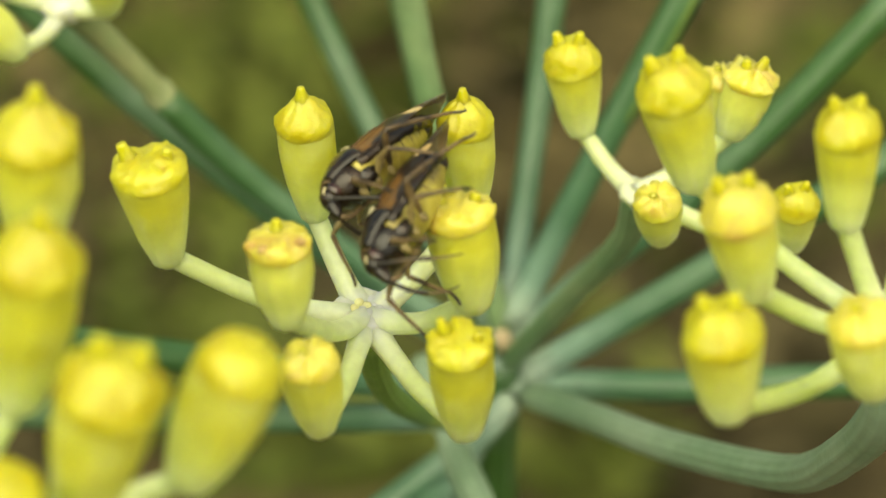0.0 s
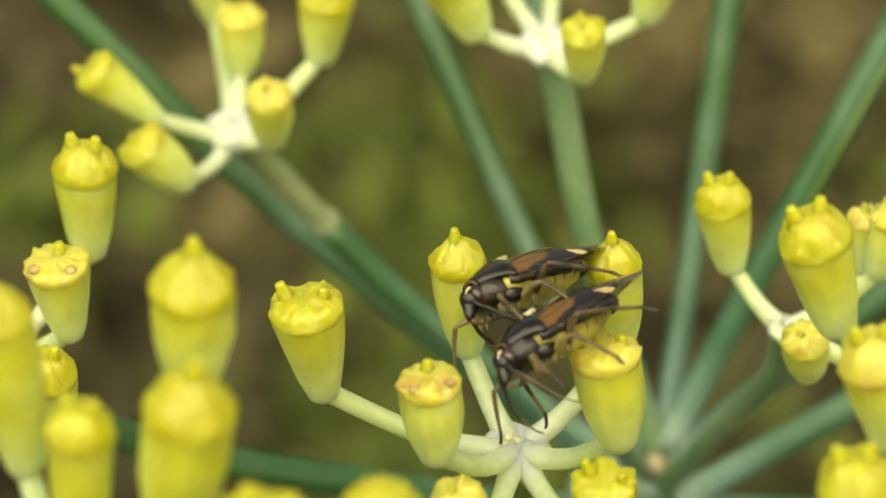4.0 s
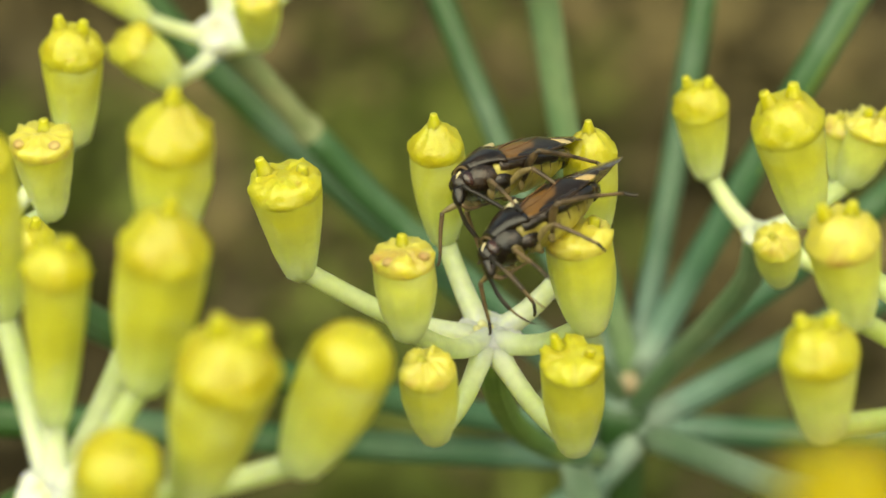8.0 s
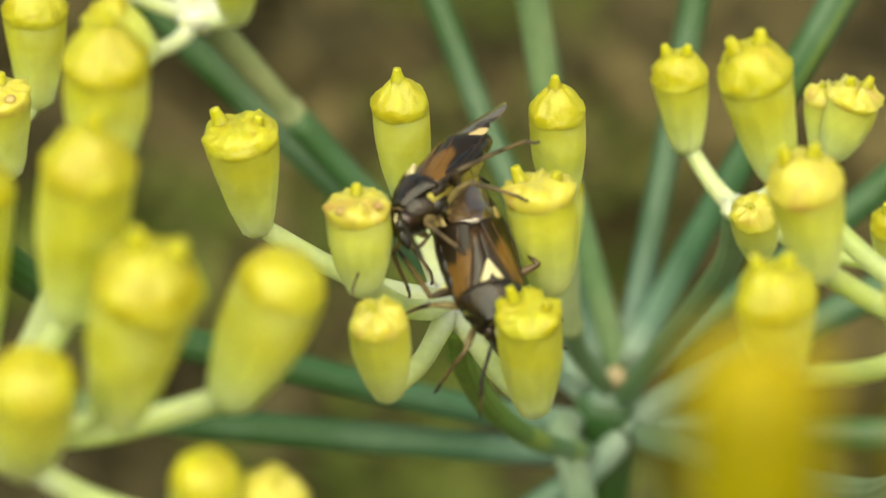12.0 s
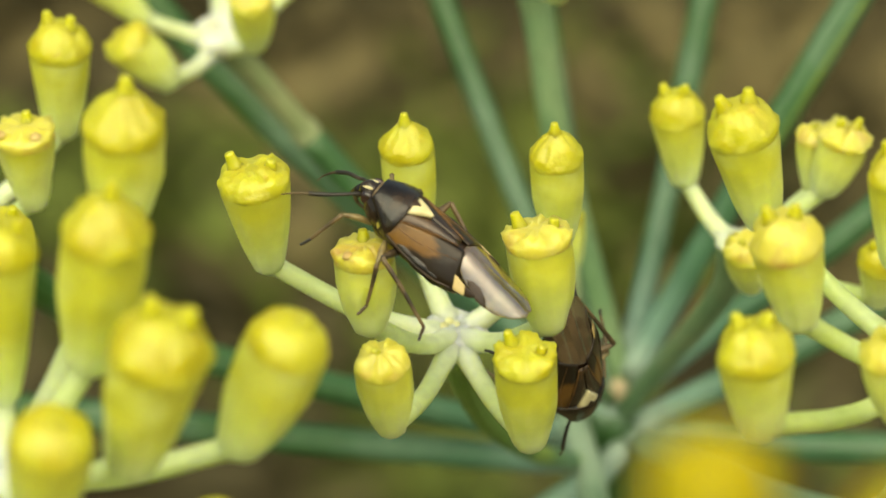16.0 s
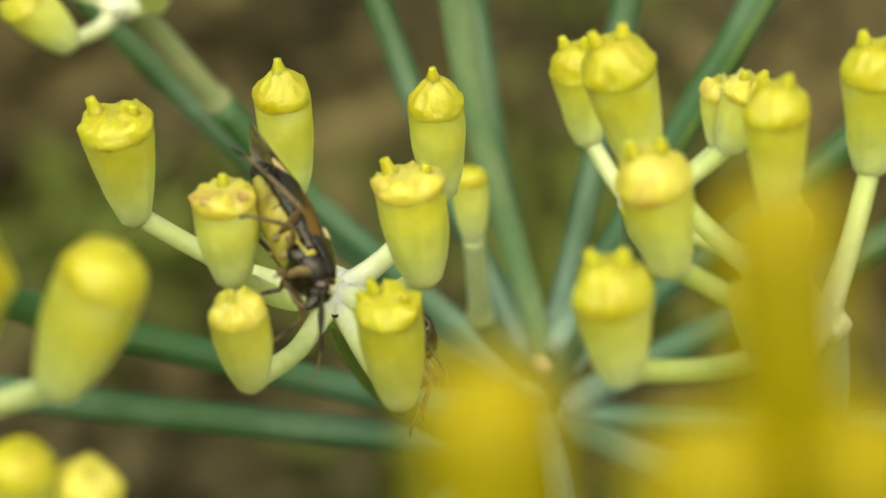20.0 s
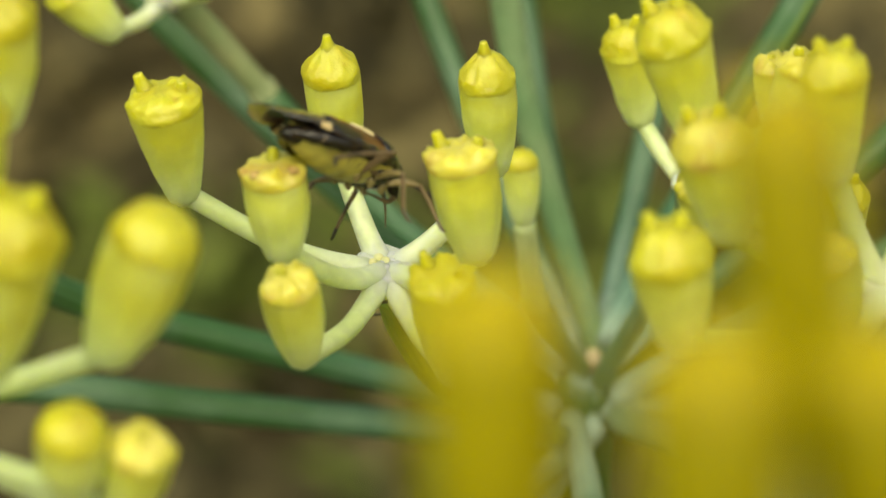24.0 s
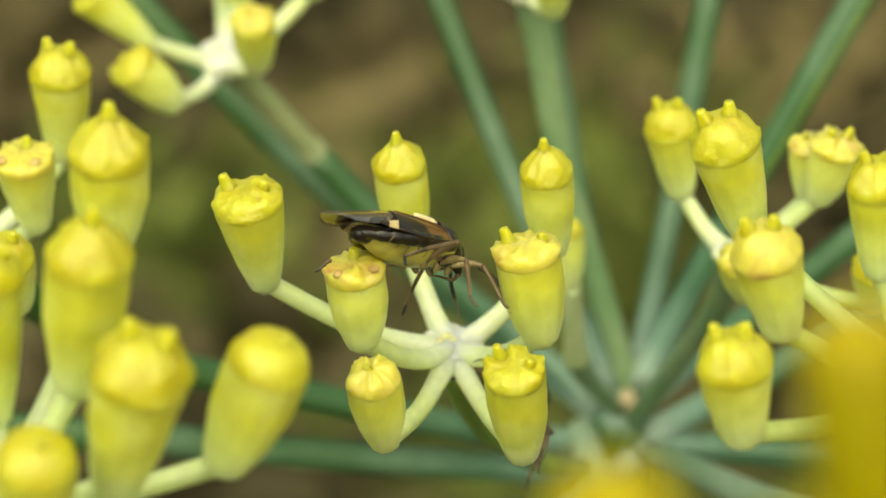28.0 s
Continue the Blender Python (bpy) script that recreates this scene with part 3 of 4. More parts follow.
far_left = umbellet((-10.86, 3.50, 2.15), "fennel flower cluster with slim yellow flowers")
ray(far_left, [(-10.86, 3.50, 2.15), (-9.98, 6.00, 1.05), (-7.73, 9.50, -0.41), (-3.22, 12.50, -1.58), (0.50, 14.60, -2.41), (3.29, 16.00, -2.81)], 0.38, M_RAY)
flower(far_left, (-8.81, 4.22, 4.14), (-8.72, 2.60, 6.46), 0.67, "horn2")
flower(far_left, (-9.00, 1.70, 2.50), (-9.12, 0.50, 4.22), 0.65, "flat_brown")
flower(far_left, (-9.14, 0.21, 0.83), (-9.21, -1.20, 2.25), 0.58, "horn2")
flower(far_left, (-11.25, 4.08, 3.74), (-11.21, 2.80, 5.57), 0.47, "blunt")
flower(far_left, (-11.43, 3.76, 3.59), (-11.15, 2.20, 5.81), 0.41, "blunt")

left_near = umbellet((-7.56, -10.20, -2.29), "dense fennel flower cluster with tall smooth yellow flowers")
ray(left_near, [(-7.56, -10.20, -2.29), (-8.49, -8.00, -3.15), (-7.00, -2.00, -6.60), (-3.00, 9.00, -8.60), (2.30, 15.00, -5.60), (3.80, 16.00, -3.60)], 0.40, M_RAY)
flower(left_near, (-5.75, -9.53, 2.00), (-5.58, -11.00, 4.09), 0.70, "peak")
flower(left_near, (-6.02, -11.47, -0.39), (-5.46, -13.60, 2.27), 0.71, "peak")
flower(left_near, (-5.10, -13.24, -1.92), (-4.35, -15.20, 0.52), 0.78, "horn2")
flower(left_near, (-3.54, -11.83, -1.69), (-2.45, -13.20, 0.57), 0.71, "bud")
flower(left_near, (-7.57, -10.55, -1.04), (-7.29, -12.60, 1.89), 0.54, "horn2")
flower(left_near, (-6.39, -13.64, -2.62), (-6.01, -15.40, -1.02), 0.67, "bud")
flower(left_near, (-8.46, -9.91, 0.69), (-8.68, -12.00, 3.68), 0.59, "peak")
flower(left_near, (-3.78, -12.95, -3.68), (-3.63, -14.20, -2.43), 0.54, "bud")
flower(left_near, (-3.13, -12.42, -4.12), (-2.59, -13.80, -2.75), 0.50, "blunt_brown")

near = umbellet((5.55, -31.50, -5.57), "yellow fennel flower cluster close to the lens, shade put into its colour")
ray(near, [(5.55, -31.50, -5.57), (6.47, -25.00, -8.24), (6.10, 2.00, -8.95), (4.90, 11.50, -5.60), (4.62, 13.60, -4.40), (4.25, 15.80, -3.00)], 0.40, M_RAY_BLOOM)
flower(near, (3.62, -33.67, -3.43), (3.43, -34.50, -0.67), 0.58, "bud", True)
flower(near, (5.81, -33.67, -2.08), (5.50, -34.50, 0.69), 0.50, "bud", True)
flower(near, (5.16, -34.26, -3.50), (4.99, -35.00, -1.04), 0.57, "bud", True)
flower(near, (6.48, -33.34, -3.18), (6.09, -34.00, -0.97), 0.59, "bud", True)

behind = umbellet((2.77, 9.50, -0.39), "single slender young fennel flower on a thin stalk", 0.4)
ray(behind, [(2.77, 9.50, -0.39), (3.13, 12.00, -1.00), (4.13, 16.00, -2.02)], 0.25, M_RAY_GREEN)
flower(behind, (2.58, 7.32, 1.31), (2.45, 6.50, 2.95), 0.42, "bud")

stalk = thing("fennel_stalk", F((4.09, 16.00, -2.18)), "blue-green waxy fennel stalk with spreading rays", "plant stalk")
ray(stalk, [(-16.79, 14.80, 16.92), (-9.06, 15.50, 9.13), (-5.74, 15.80, 5.78), (-1.79, 16.00, 2.19), (1.00, 16.00, -0.05), (3.72, 16.00, -2.13)], 0.37, M_RAY)
ray(stalk, [(-5.92, 20.26, 22.81), (-2.09, 19.00, 12.58), (-0.87, 18.60, 9.32), (1.68, 17.50, 3.08), (4.06, 16.30, -1.55)], 0.35, M_RAY)
ray(stalk, [(0.27, 20.59, 19.22), (2.10, 18.50, 8.57), (2.98, 17.50, 3.48), (4.11, 16.00, -1.16)], 0.35, M_RAY)
ray(stalk, [(8.11, 17.00, 18.62), (6.20, 17.00, 7.79), (5.55, 17.00, 4.05), (4.50, 16.00, -1.07)], 0.35, M_RAY)
grooved = ray(stalk, [(14.41, 10.27, 16.72), (9.21, 13.00, 7.42), (6.73, 14.30, 2.99), (4.53, 15.60, -1.19)], 0.39, M_RAY, "stout ray with a yellow-green furrow")
ray(grooved, [(14.57, 9.90, 16.58), (9.37, 12.63, 7.28), (7.35, 13.68, 3.70)], 0.035, M_FURROW, "yellow-green furrow", name="furrow")
ray(stalk, [(22.01, 9.85, 14.39), (14.38, 12.50, 6.93), (10.06, 14.00, 2.72), (6.46, 15.30, -0.12), (4.67, 15.80, -1.64)], 0.37, M_RAY)
ray(stalk, [(24.48, 13.14, 8.44), (14.92, 14.00, 3.08), (9.34, 14.50, -0.05), (6.36, 15.00, -1.66), (4.83, 15.60, -2.56)], 0.39, M_RAY)
ray(stalk, [(22.50, 12.07, -2.95), (11.67, 14.00, -2.93), (8.31, 14.60, -2.93), (5.80, 15.50, -2.81), (4.24, 16.00, -2.77)], 0.39, M_RAY)
ray(stalk, [(-22.53, 11.00, -1.53), (-11.66, 12.50, -2.32), (-8.05, 13.00, -2.58), (-4.73, 14.00, -2.95), (1.18, 15.60, -3.43), (3.58, 16.20, -3.51)], 0.40, M_RAY)
ray(stalk, [(-8.60, 15.70, -12.55), (-4.70, 15.50, -9.80), (-0.98, 15.39, -7.18), (2.00, 15.25, -5.08), (3.44, 15.22, -4.07), (4.40, 15.70, -3.20)], 0.39, M_RAY)
# origin far below, so the stalk takes M_RAY's darkest green as painted shade
ray(stalk, [(4.09, 15.83, -1.93), (4.09, 19.44, -7.09), (6.09, 30.35, -22.65), (12.09, 87.88, -100.46), (24.09, 364.81, -487.03)], 0.75, M_RAY, "thick main stalk", name="main_stalk")
part("node", ellipsoid(F((4.09, 16.00, -2.18)), (0.00074, 0.0008, 0.00074), None, 24, 16), M_NODE, stalk, "bluish swollen node with a waxy bloom")
part("node_scar", ellipsoid(F((4.21, 15.20, -1.62)), (0.00026, 0.00034, 0.00028), None, 16, 10), M_SCAR, stalk, "pinkish tan scar")

# ---- plant bugs ----


def patch(outline_a, outline_b, height, thick, n=10, m=6):
    """A thin curved plate between two edges given as points (x, y); height(x, y) is its upper side. Millimetres."""
    bm = bmesh.new()

    def along(pts, s):
        s *= len(pts) - 1
        i = min(int(s), len(pts) - 2)
        t = s - i
        return pts[i][0] * (1 - t) + pts[i + 1][0] * t, pts[i][1] * (1 - t) + pts[i + 1][1] * t

    top, low = [], []
    for i in range(n + 1):
        (ax, ay), (bx, by) = along(outline_a, i / n), along(outline_b, i / n)
        for row, off in ((top, 0), (low, -thick)):
            line = []
            for k in range(m + 1):
                t = k / m
                x, y = ax * (1 - t) + bx * t, ay * (1 - t) + by * t
                line.append(bm.verts.new(Vector((x, y, height(x, y) + off - (0.4 * thick if off == 0 and k in (0, m) else 0))) * 0.001))
            row.append(line)
    for i in range(n):
        for k in range(m):
            bm.faces.new((top[i][k], top[i][k + 1], top[i + 1][k + 1], top[i + 1][k]))
            bm.faces.new((low[i][k], low[i + 1][k], low[i + 1][k + 1], low[i][k + 1]))
        for k in (0, m):
            bm.faces.new((top[i][k], top[i + 1][k], low[i + 1][k], low[i][k]))
    for i in (0, n):
        for k in range(m):
            bm.faces.new((top[i][k], low[i][k], low[i][k + 1], top[i][k + 1]))
    return bm


def roof(x, y):
    """The arched back of the bug, sloping down to the tail."""
    down = 0.16 * max(0, -0.55 - x) + 0.34 * max(0, x - 0.75)
    return 0.55 - 0.45 * (y / 0.8) ** 2 - down


def mm(*points):
    return [Vector(p) * 0.001 for p in points]


def plant_bug(label):
    bug = thing("plant_bug", (0, 0, 0), label, "insect", "plant bugs")
    slim = ("leg", "shin", "foot", "antenna", "antenna_tip")

    def add(name, bm, mat, text="", parent=None, at=(0, 0, 0)):
        if name not in slim:
            bmesh.ops.scale(bm, vec=(1, 0.81, 1.00), verts=bm.verts)
        return part(name, bm, mat, parent or bug, text, at=at)

    # abdomen: long keel, flat on top
    bm = bmesh.new()
    loops = []
    for j in range(43):
        s = j / 42
        x = 0.95 - 2.14 * s
        wide = max(0.70 * math.sin(math.pi * min(1, 0.26 + 0.74 * s) ** 0.9) ** 0.6 if s < 0.99 else 0.1, 0.10)
        deep = 0.47 * math.sin(math.pi * (0.2 + 0.72 * s)) ** 0.7
        fold = abs(math.sin(s * math.pi * 7))
        seg = 0.955 + 0.055 * fold ** 0.5
        loops.append([Vector((x, wide * seg * math.cos(a), 0.10 + (0.12 if math.sin(a) > 0 else deep * seg) * math.sin(a))) * 0.001 for a in (2 * math.pi * k / 24 for k in range(24))])
    rings(bm, loops)
    abdomen = add("abdomen", bm, M_BELLY, "yellow-green segmented belly")
    # black knobbed margin of the belly on both sides
    for sy in (1, -1):
        line = spline(mm((0.85, sy * 0.58, 0.10), (0.2, sy * 0.69, 0.06), (-0.42, sy * 0.67, 0.03), (-0.90, sy * 0.44, 0.02), (-1.20, sy * 0.08, 0.04)), 12)
        add("belly_margin", tube(line, lambda s: 0.00015 * (1 - 0.4 * abs(s - 0.5)) * (0.90 + 0.14 * abs(math.sin(s * math.pi * 7))), 12), M_BLACK, "black knobbed belly margin", abdomen)
    for k in range(6):
        x = 0.38 - 0.245 * k
        deep = 0.46 * math.sin(math.pi * (0.2 + 0.72 * (0.95 - x) / 2.14)) ** 0.7
        for sy in (1, -1):
            line = spline(mm((x, sy * 0.66, 0.0), (x - 0.02, sy * 0.57, 0.10 - deep * 0.55), (x - 0.03, sy * 0.47, 0.10 - deep * 0.74)), 4)
            add("belly_band", tube(line, lambda s: 0.000015 * (1.25 - s), 8), M_LEG, "", abdomen)
    add("tail_tip", ellipsoid(Vector((-1.08, 0, 0.02)) * 0.001, (0.00024, 0.00024, 0.00018)), M_BLACK, "shiny black tail tip")
    # thorax
    add("thorax", ellipsoid(Vector((0.95, 0, 0.06)) * 0.001, (0.00050, 0.00058, 0.00038)), M_BLACK)
    for sy in (1, -1):
        add("breast_plate", ellipsoid(Vector((0.78, sy * 0.40, -0.10)) * 0.001, (0.00024, 0.00020, 0.00020), Matrix.Rotation(radians(sy * 20), 3, "X")), M_BLACK, "black side plate")
        add("breast_edge", ellipsoid(Vector((0.52, sy * 0.50, -0.12)) * 0.001, (0.00013, 0.00008, 0.00011)), M_LEG, "brown side plate")
    # head
    head = add("head", ellipsoid(Vector((1.40, 0, 0.06)) * 0.001, (0.00021, 0.00024, 0.00022), Matrix.Rotation(radians(30), 3, "Y"), 20, 14), M_BLACK, "small black head")
    add("snout", lathe(Vector((1.46, 0, 0.0)) * 0.001, Vector((0.55, 0, -0.83)), [(0, 0.00015), (0.0001, 0.00015), (0.00020, 0.00012), (0.00029, 0.00008), (0.00036, 0.00003)], 16), M_BLACK, "", head)
    for sy in (1, -1):
        add("eye", ellipsoid(Vector((1.37, sy * 0.24, 0.09)) * 0.001, (0.00013, 0.00011, 0.00015)), M_EYE, "dark bulging eye", head)
        add("brow", ellipsoid(Vector((1.47, sy * 0.12, 0.20)) * 0.001, (0.00011, 0.000035, 0.00004), Matrix.Rotation(radians(38), 3, "Y")), M_CREAM, "pale brow streak", head)
    beak = spline(mm((1.60, 0, -0.28), (1.45, 0, -0.40), (1.1, 0, -0.40), (0.75, 0, -0.42)), 5)
    add("beak", tube(beak, lambda s: 0.00004 * (1.3 - s), 8), M_LEG, "", head)
    # collar and shield
    add("collar", tube(spline(mm((1.29, -0.30, 0.16), (1.31, -0.15, 0.32), (1.31, 0, 0.36), (1.31, 0.15, 0.32), (1.29, 0.30, 0.16)), 6), 0.000026, 8), M_LEG, "narrow brownish collar")
    add("pronotum", patch([(1.30, -0.32), (1.16, -0.44), (0.95, -0.61), (0.74, -0.76), (0.66, -0.70)], [(1.30, 0.32), (1.16, 0.44), (0.95, 0.61), (0.74, 0.76), (0.66, 0.70)], lambda x, y: roof(x, y * 0.95) + 0.035 + 0.03 * math.sin((1.30 - x) * 4.6), 0.16, 14, 16), M_BLACK, "glossy black neck shield")
    add("pronotum_edge", tube(spline(mm((0.68, -0.71, 0.17), (0.655, -0.4, 0.49), (0.65, 0, 0.60), (0.655, 0.4, 0.49), (0.68, 0.71, 0.17)), 6), 0.000011, 8), M_CLAVUS, "thin brown rim")
    shield = add("scutellum", patch([(0.66, -0.29), (0.50, -0.19), (0.36, -0.09), (0.26, -0.015)], [(0.66, 0.29), (0.50, 0.19), (0.36, 0.09), (0.26, 0.015)], lambda x, y: roof(x, y) + 0.05 + 0.04 * math.sin((0.7 - x) * 4), 0.10, 10, 8), M_CREAM, "cream triangular shield")
    add("scutellum_patch", patch([(0.70, -0.20), (0.65, -0.12), (0.60, -0.06), (0.54, -0.015)], [(0.70, 0.20), (0.65, 0.12), (0.60, 0.06), (0.54, 0.015)], lambda x, y: roof(x, y) + 0.064 + 0.04 * math.sin((0.7 - x) * 4), 0.04, 8, 6), M_DARK, "dark centre patch", shield)
    # wings
    add("back", patch([(0.75, -0.64), (0, -0.72), (-0.55, -0.62), (-0.98, -0.3)], [(0.75, 0.64), (0, 0.72), (-0.55, 0.62), (-0.98, 0.3)], lambda x, y: roof(x, y) - 0.07, 0.08, 10, 8), M_DARK, "dark back under the wings")
    for sy in (1, -1):
        def e(*pts):
            return [(x, y * sy) for x, y in pts]
        lift = 0.008 if sy > 0 else 0.0
        wing = add("wing", patch(e((0.68, 0.48), (0.25, 0.32), (-0.25, 0.15), (-0.55, 0.10)), e((0.70, 0.72), (0.2, 0.80), (-0.35, 0.82), (-0.80, 0.72)), lambda x, y: roof(x, y) + lift, 0.03, 16, 10), M_WING, "amber brown leathery forewing")
        add("wing_clavus", patch(e((0.66, 0.28), (0.48, 0.165), (0.26, 0.012), (-0.40, 0.005)), e((0.68, 0.49), (0.3, 0.345), (-0.05, 0.225), (-0.40, 0.125)), lambda x, y: roof(x, y) + 0.006 + lift, 0.03, 12, 4), M_CLAVUS, "dark brown inner wing strip", wing)
        add("wing_vein", tube(spline([Vector((x, y * sy, roof(x, y) + 0.014 + lift)) * 0.001 for x, y in ((0.66, 0.49), (0.3, 0.345), (-0.05, 0.225), (-0.40, 0.125))], 5), 0.000011, 6), M_AMBER, "", wing)
        add("wing_vein", tube(spline([Vector((x, y * sy, roof(x, y) + 0.008 + lift)) * 0.001 for x, y in ((0.60, 0.58), (0.2, 0.56), (-0.2, 0.47), (-0.55, 0.36))], 5), 0.000009, 6), M_AMBER, "", wing)
        add("wing_edge", tube(spline(mm((0.70, sy * 0.73, 0.14), (0.2, sy * 0.81, 0.09), (-0.35, sy * 0.83, 0.08), (-0.80, sy * 0.73, 0.13)), 5), 0.000026, 8), M_DARK, "", wing)
        add("wing_cuneus", patch(e((-0.66, 0.54), (-0.80, 0.55), (-0.93, 0.56)), e((-0.80, 0.725), (-0.92, 0.705), (-1.02, 0.68)), lambda x, y: roof(x, y) + 0.008 + lift, 0.03, 8, 6), M_SPOT, "cream wing spot", wing)
        add("wing_tip", patch(e((-0.93, 0.55), (-1.05, 0.55), (-1.16, 0.56)), e((-1.02, 0.68), (-1.12, 0.64), (-1.19, 0.585)), lambda x, y: roof(x, y) + 0.006 + lift, 0.03, 6, 4), M_DARK, "black wing corner", wing)
        add("membrane", patch(e((-0.52, -0.02), (-0.9, -0.06), (-1.35, -0.10), (-1.75, -0.12), (-2.0, -0.10), (-2.10, 0.0)), e((-0.52, 0.36), (-0.90, 0.54), (-1.30, 0.60), (-1.70, 0.52), (-1.95, 0.36), (-2.12, 0.12)), lambda x, y: roof(x, y) - 0.016 + lift - 0.03 * max(0, -0.85 - x), 0.008, 16, 10), M_MEMBRANE, "smoky translucent wing membrane", wing)
        add("membrane_smudge", patch(e((-0.90, 0.46), (-1.04, 0.40), (-1.18, 0.40), (-1.34, 0.46)), e((-1.00, 0.55), (-1.16, 0.585), (-1.30, 0.59), (-1.46, 0.56)), lambda x, y: roof(x, y) - 0.012 + lift - 0.03 * max(0, -0.85 - x), 0.006, 6, 6), M_SMUDGE, "dark smudge of the membrane", wing)
    # legs: thigh, shin and foot
    limbs = []
    legs = ((1.02, 0.30, (1.42, 0.72, -0.18), (1.50, 1.12, -0.80), 0.075), (0.66, 0.36, (0.62, 0.98, -0.22), (0.38, 1.32, -0.95), 0.075), (0.30, 0.36, (0.34, 1.00, 0.05), (-1.00, 0.92, -0.42), 0.090))
    for i, (x, y, knee, foot, thick) in enumerate(legs):
        for sy in (1, -1):
            h, kn, ft = Vector((x, y * sy, -0.24)), Vector((knee[0], knee[1] * sy, knee[2])), Vector((foot[0], foot[1] * sy, foot[2]))
            add("coxa", ellipsoid((h + Vector((0.02, -0.02 * sy, -0.02))) * 0.001, (0.000085, 0.000075, 0.00016), Matrix.Rotation(radians(-28 * sy), 3, "X")), M_STRAW_LEG, "pale straw leg base")
            thigh = add("leg", tube(spline([h * 0.001, h.lerp(kn, 0.5) * 0.001 + Vector((0, 0, 0.00005)), kn * 0.001], 7), lambda s, k=thick: 0.00080 * k * (0.40 + 0.66 * math.sin(math.pi * min(1, s * 0.84 + 0.10))), 12), M_LEG_PALE if i < 2 else M_LEG, "pale straw leg" if i < 2 else "brown hind leg", at=h * 0.001)
            end = ft + Vector((-0.12 if i == 2 else 0.06, 0.14 * sy, -0.17))
            shin = add("shin", tube(spline([kn * 0.001, kn.lerp(ft, 0.5) * 0.001 + Vector((0, 0, 0.00003)), ft * 0.001], 6), lambda s, k=(0.000040, 0.000040, 0.000045)[i]: k * (1.15 - 0.45 * s), 8), M_LEG, "thin banded brown shin", thigh, at=kn * 0.001)
            add("foot", tube(spline([ft * 0.001, (ft.lerp(end, 0.6) + Vector((0, 0, -0.03))) * 0.001, end * 0.001], 4), lambda s: 0.000027 * (1.2 - 0.3 * s), 8), M_ANT, "dark foot", thigh, at=kn * 0.001)
            limbs.append((thigh, i, sy))
    feelers = []
    for sy in (1, -1):
        line = spline(mm((0, 0, 0), (0.14, 0.09 * sy, 0.0), (0.26, 0.15 * sy, -0.07), (0.53, 0.29 * sy, -0.17), (0.78, 0.36 * sy, -0.31)), 6)
        feeler = add("antenna", tube(line, lambda s: 0.000040 * (1.0 if s < 0.2 else 0.75 if s < 0.32 else 0.72 + 0.35 * s), 8), M_ANT, "long dark antenna")
        tip = spline(mm((0.772, 0.357 * sy, -0.305), (0.93, 0.39 * sy, -0.44), (1.06, 0.42 * sy, -0.59), (1.13, 0.42 * sy, -0.72)), 5)
        add("antenna_tip", tube(tip, lambda s: 0.000022 * (1.1 - 0.6 * s), 6), M_LEG, "thin paler antenna tip", feeler)
        feeler.location = Vector((1.50, sy * 0.14, 0.0)) * 0.001
        feelers.append((feeler, sy))
    bug.scale = (1.08, 1.08, 1.08)
    return bug, feelers, limbs


bug_a, feelers_a, limbs_a = plant_bug("black and amber plant bug with a yellow belly on the flowers")
bug_b, feelers_b, limbs_b = plant_bug("black and amber plant bug climbing between the yellow caps")

# ---- ground ----
GROUND = -0.6
bm = bmesh.new()
n = 60
grid = []
for i in range(n + 1):
    row = []
    for j in range(n + 1):
        x, y = (i / n * 2 - 1), (j / n * 2 - 1)
        x, y = 300 * x * abs(x) ** 3 + 1.2 * x, 300 * y * abs(y) ** 3 + 1.2 * y + 0.9
        row.append(bm.verts.new((x, y, GROUND + 0.02 * noise.noise(Vector((x * 6, y * 6, 0))) + 0.01 * noise.noise(Vector((x * 17, y * 17, 3))))))
    grid.append(row)
for i in range(n):
    for j in range(n):
        bm.faces.new((grid[i][j], grid[i + 1][j], grid[i + 1][j + 1], grid[i][j + 1]))
me = bpy.data.meshes.new("ground")
bm.to_mesh(me)
bm.free()
me.materials.append(M_SOIL)
me.polygons.foreach_set("use_smooth", [True] * len(me.polygons))
tagged(new("ground", me), "bare brown soil with darker damp patches", "ground", kind="structure")


def litter(name, mat, label, count, spots, size, seed):
    """Many small blades lying and standing on the ground, in one mesh."""
    rnd = random.Random(seed)
    verts, faces = [], []
    for _ in range(count):
        cx, cy, spread = rnd.choice(spots)
        x, y = rnd.gauss(cx, spread), rnd.gauss(cy, spread)
        z = GROUND + 0.005
        turn, lean = rnd.uniform(0, 6.28), rnd.uniform(0.8, 1.5)
        tall, wide = size * rnd.uniform(0.5, 1.3), size * rnd.uniform(0.12, 0.28)
        d = Vector((math.cos(turn), math.sin(turn), 0))
        s = Vector((-d.y, d.x, 0)) * wide
        base = Vector((x, y, z))
        k = len(verts)
        for t, w in ((0, 0.5), (0.35, 1), (0.7, 0.8), (1, 0.05)):
            p = base + d * tall * math.sin(lean) * t * (0.6 + 0.4 * t) + Vector((0, 0, tall * math.cos(lean) * t * (1.3 - 0.3 * t)))
            verts += [p - s * w, p + s * w + Vector((0, 0, wide * 0.3))]
        faces += [(k, k + 1, k + 3, k + 2), (k + 2, k + 3, k + 5, k + 4), (k + 4, k + 5, k + 7, k + 6)]
    me = bpy.data.meshes.new(name)
    me.from_pydata(verts, [], faces)
    me.materials.append(mat)
    return tagged(new(name, me), label, name.split("_")[-1], kind="stuff")


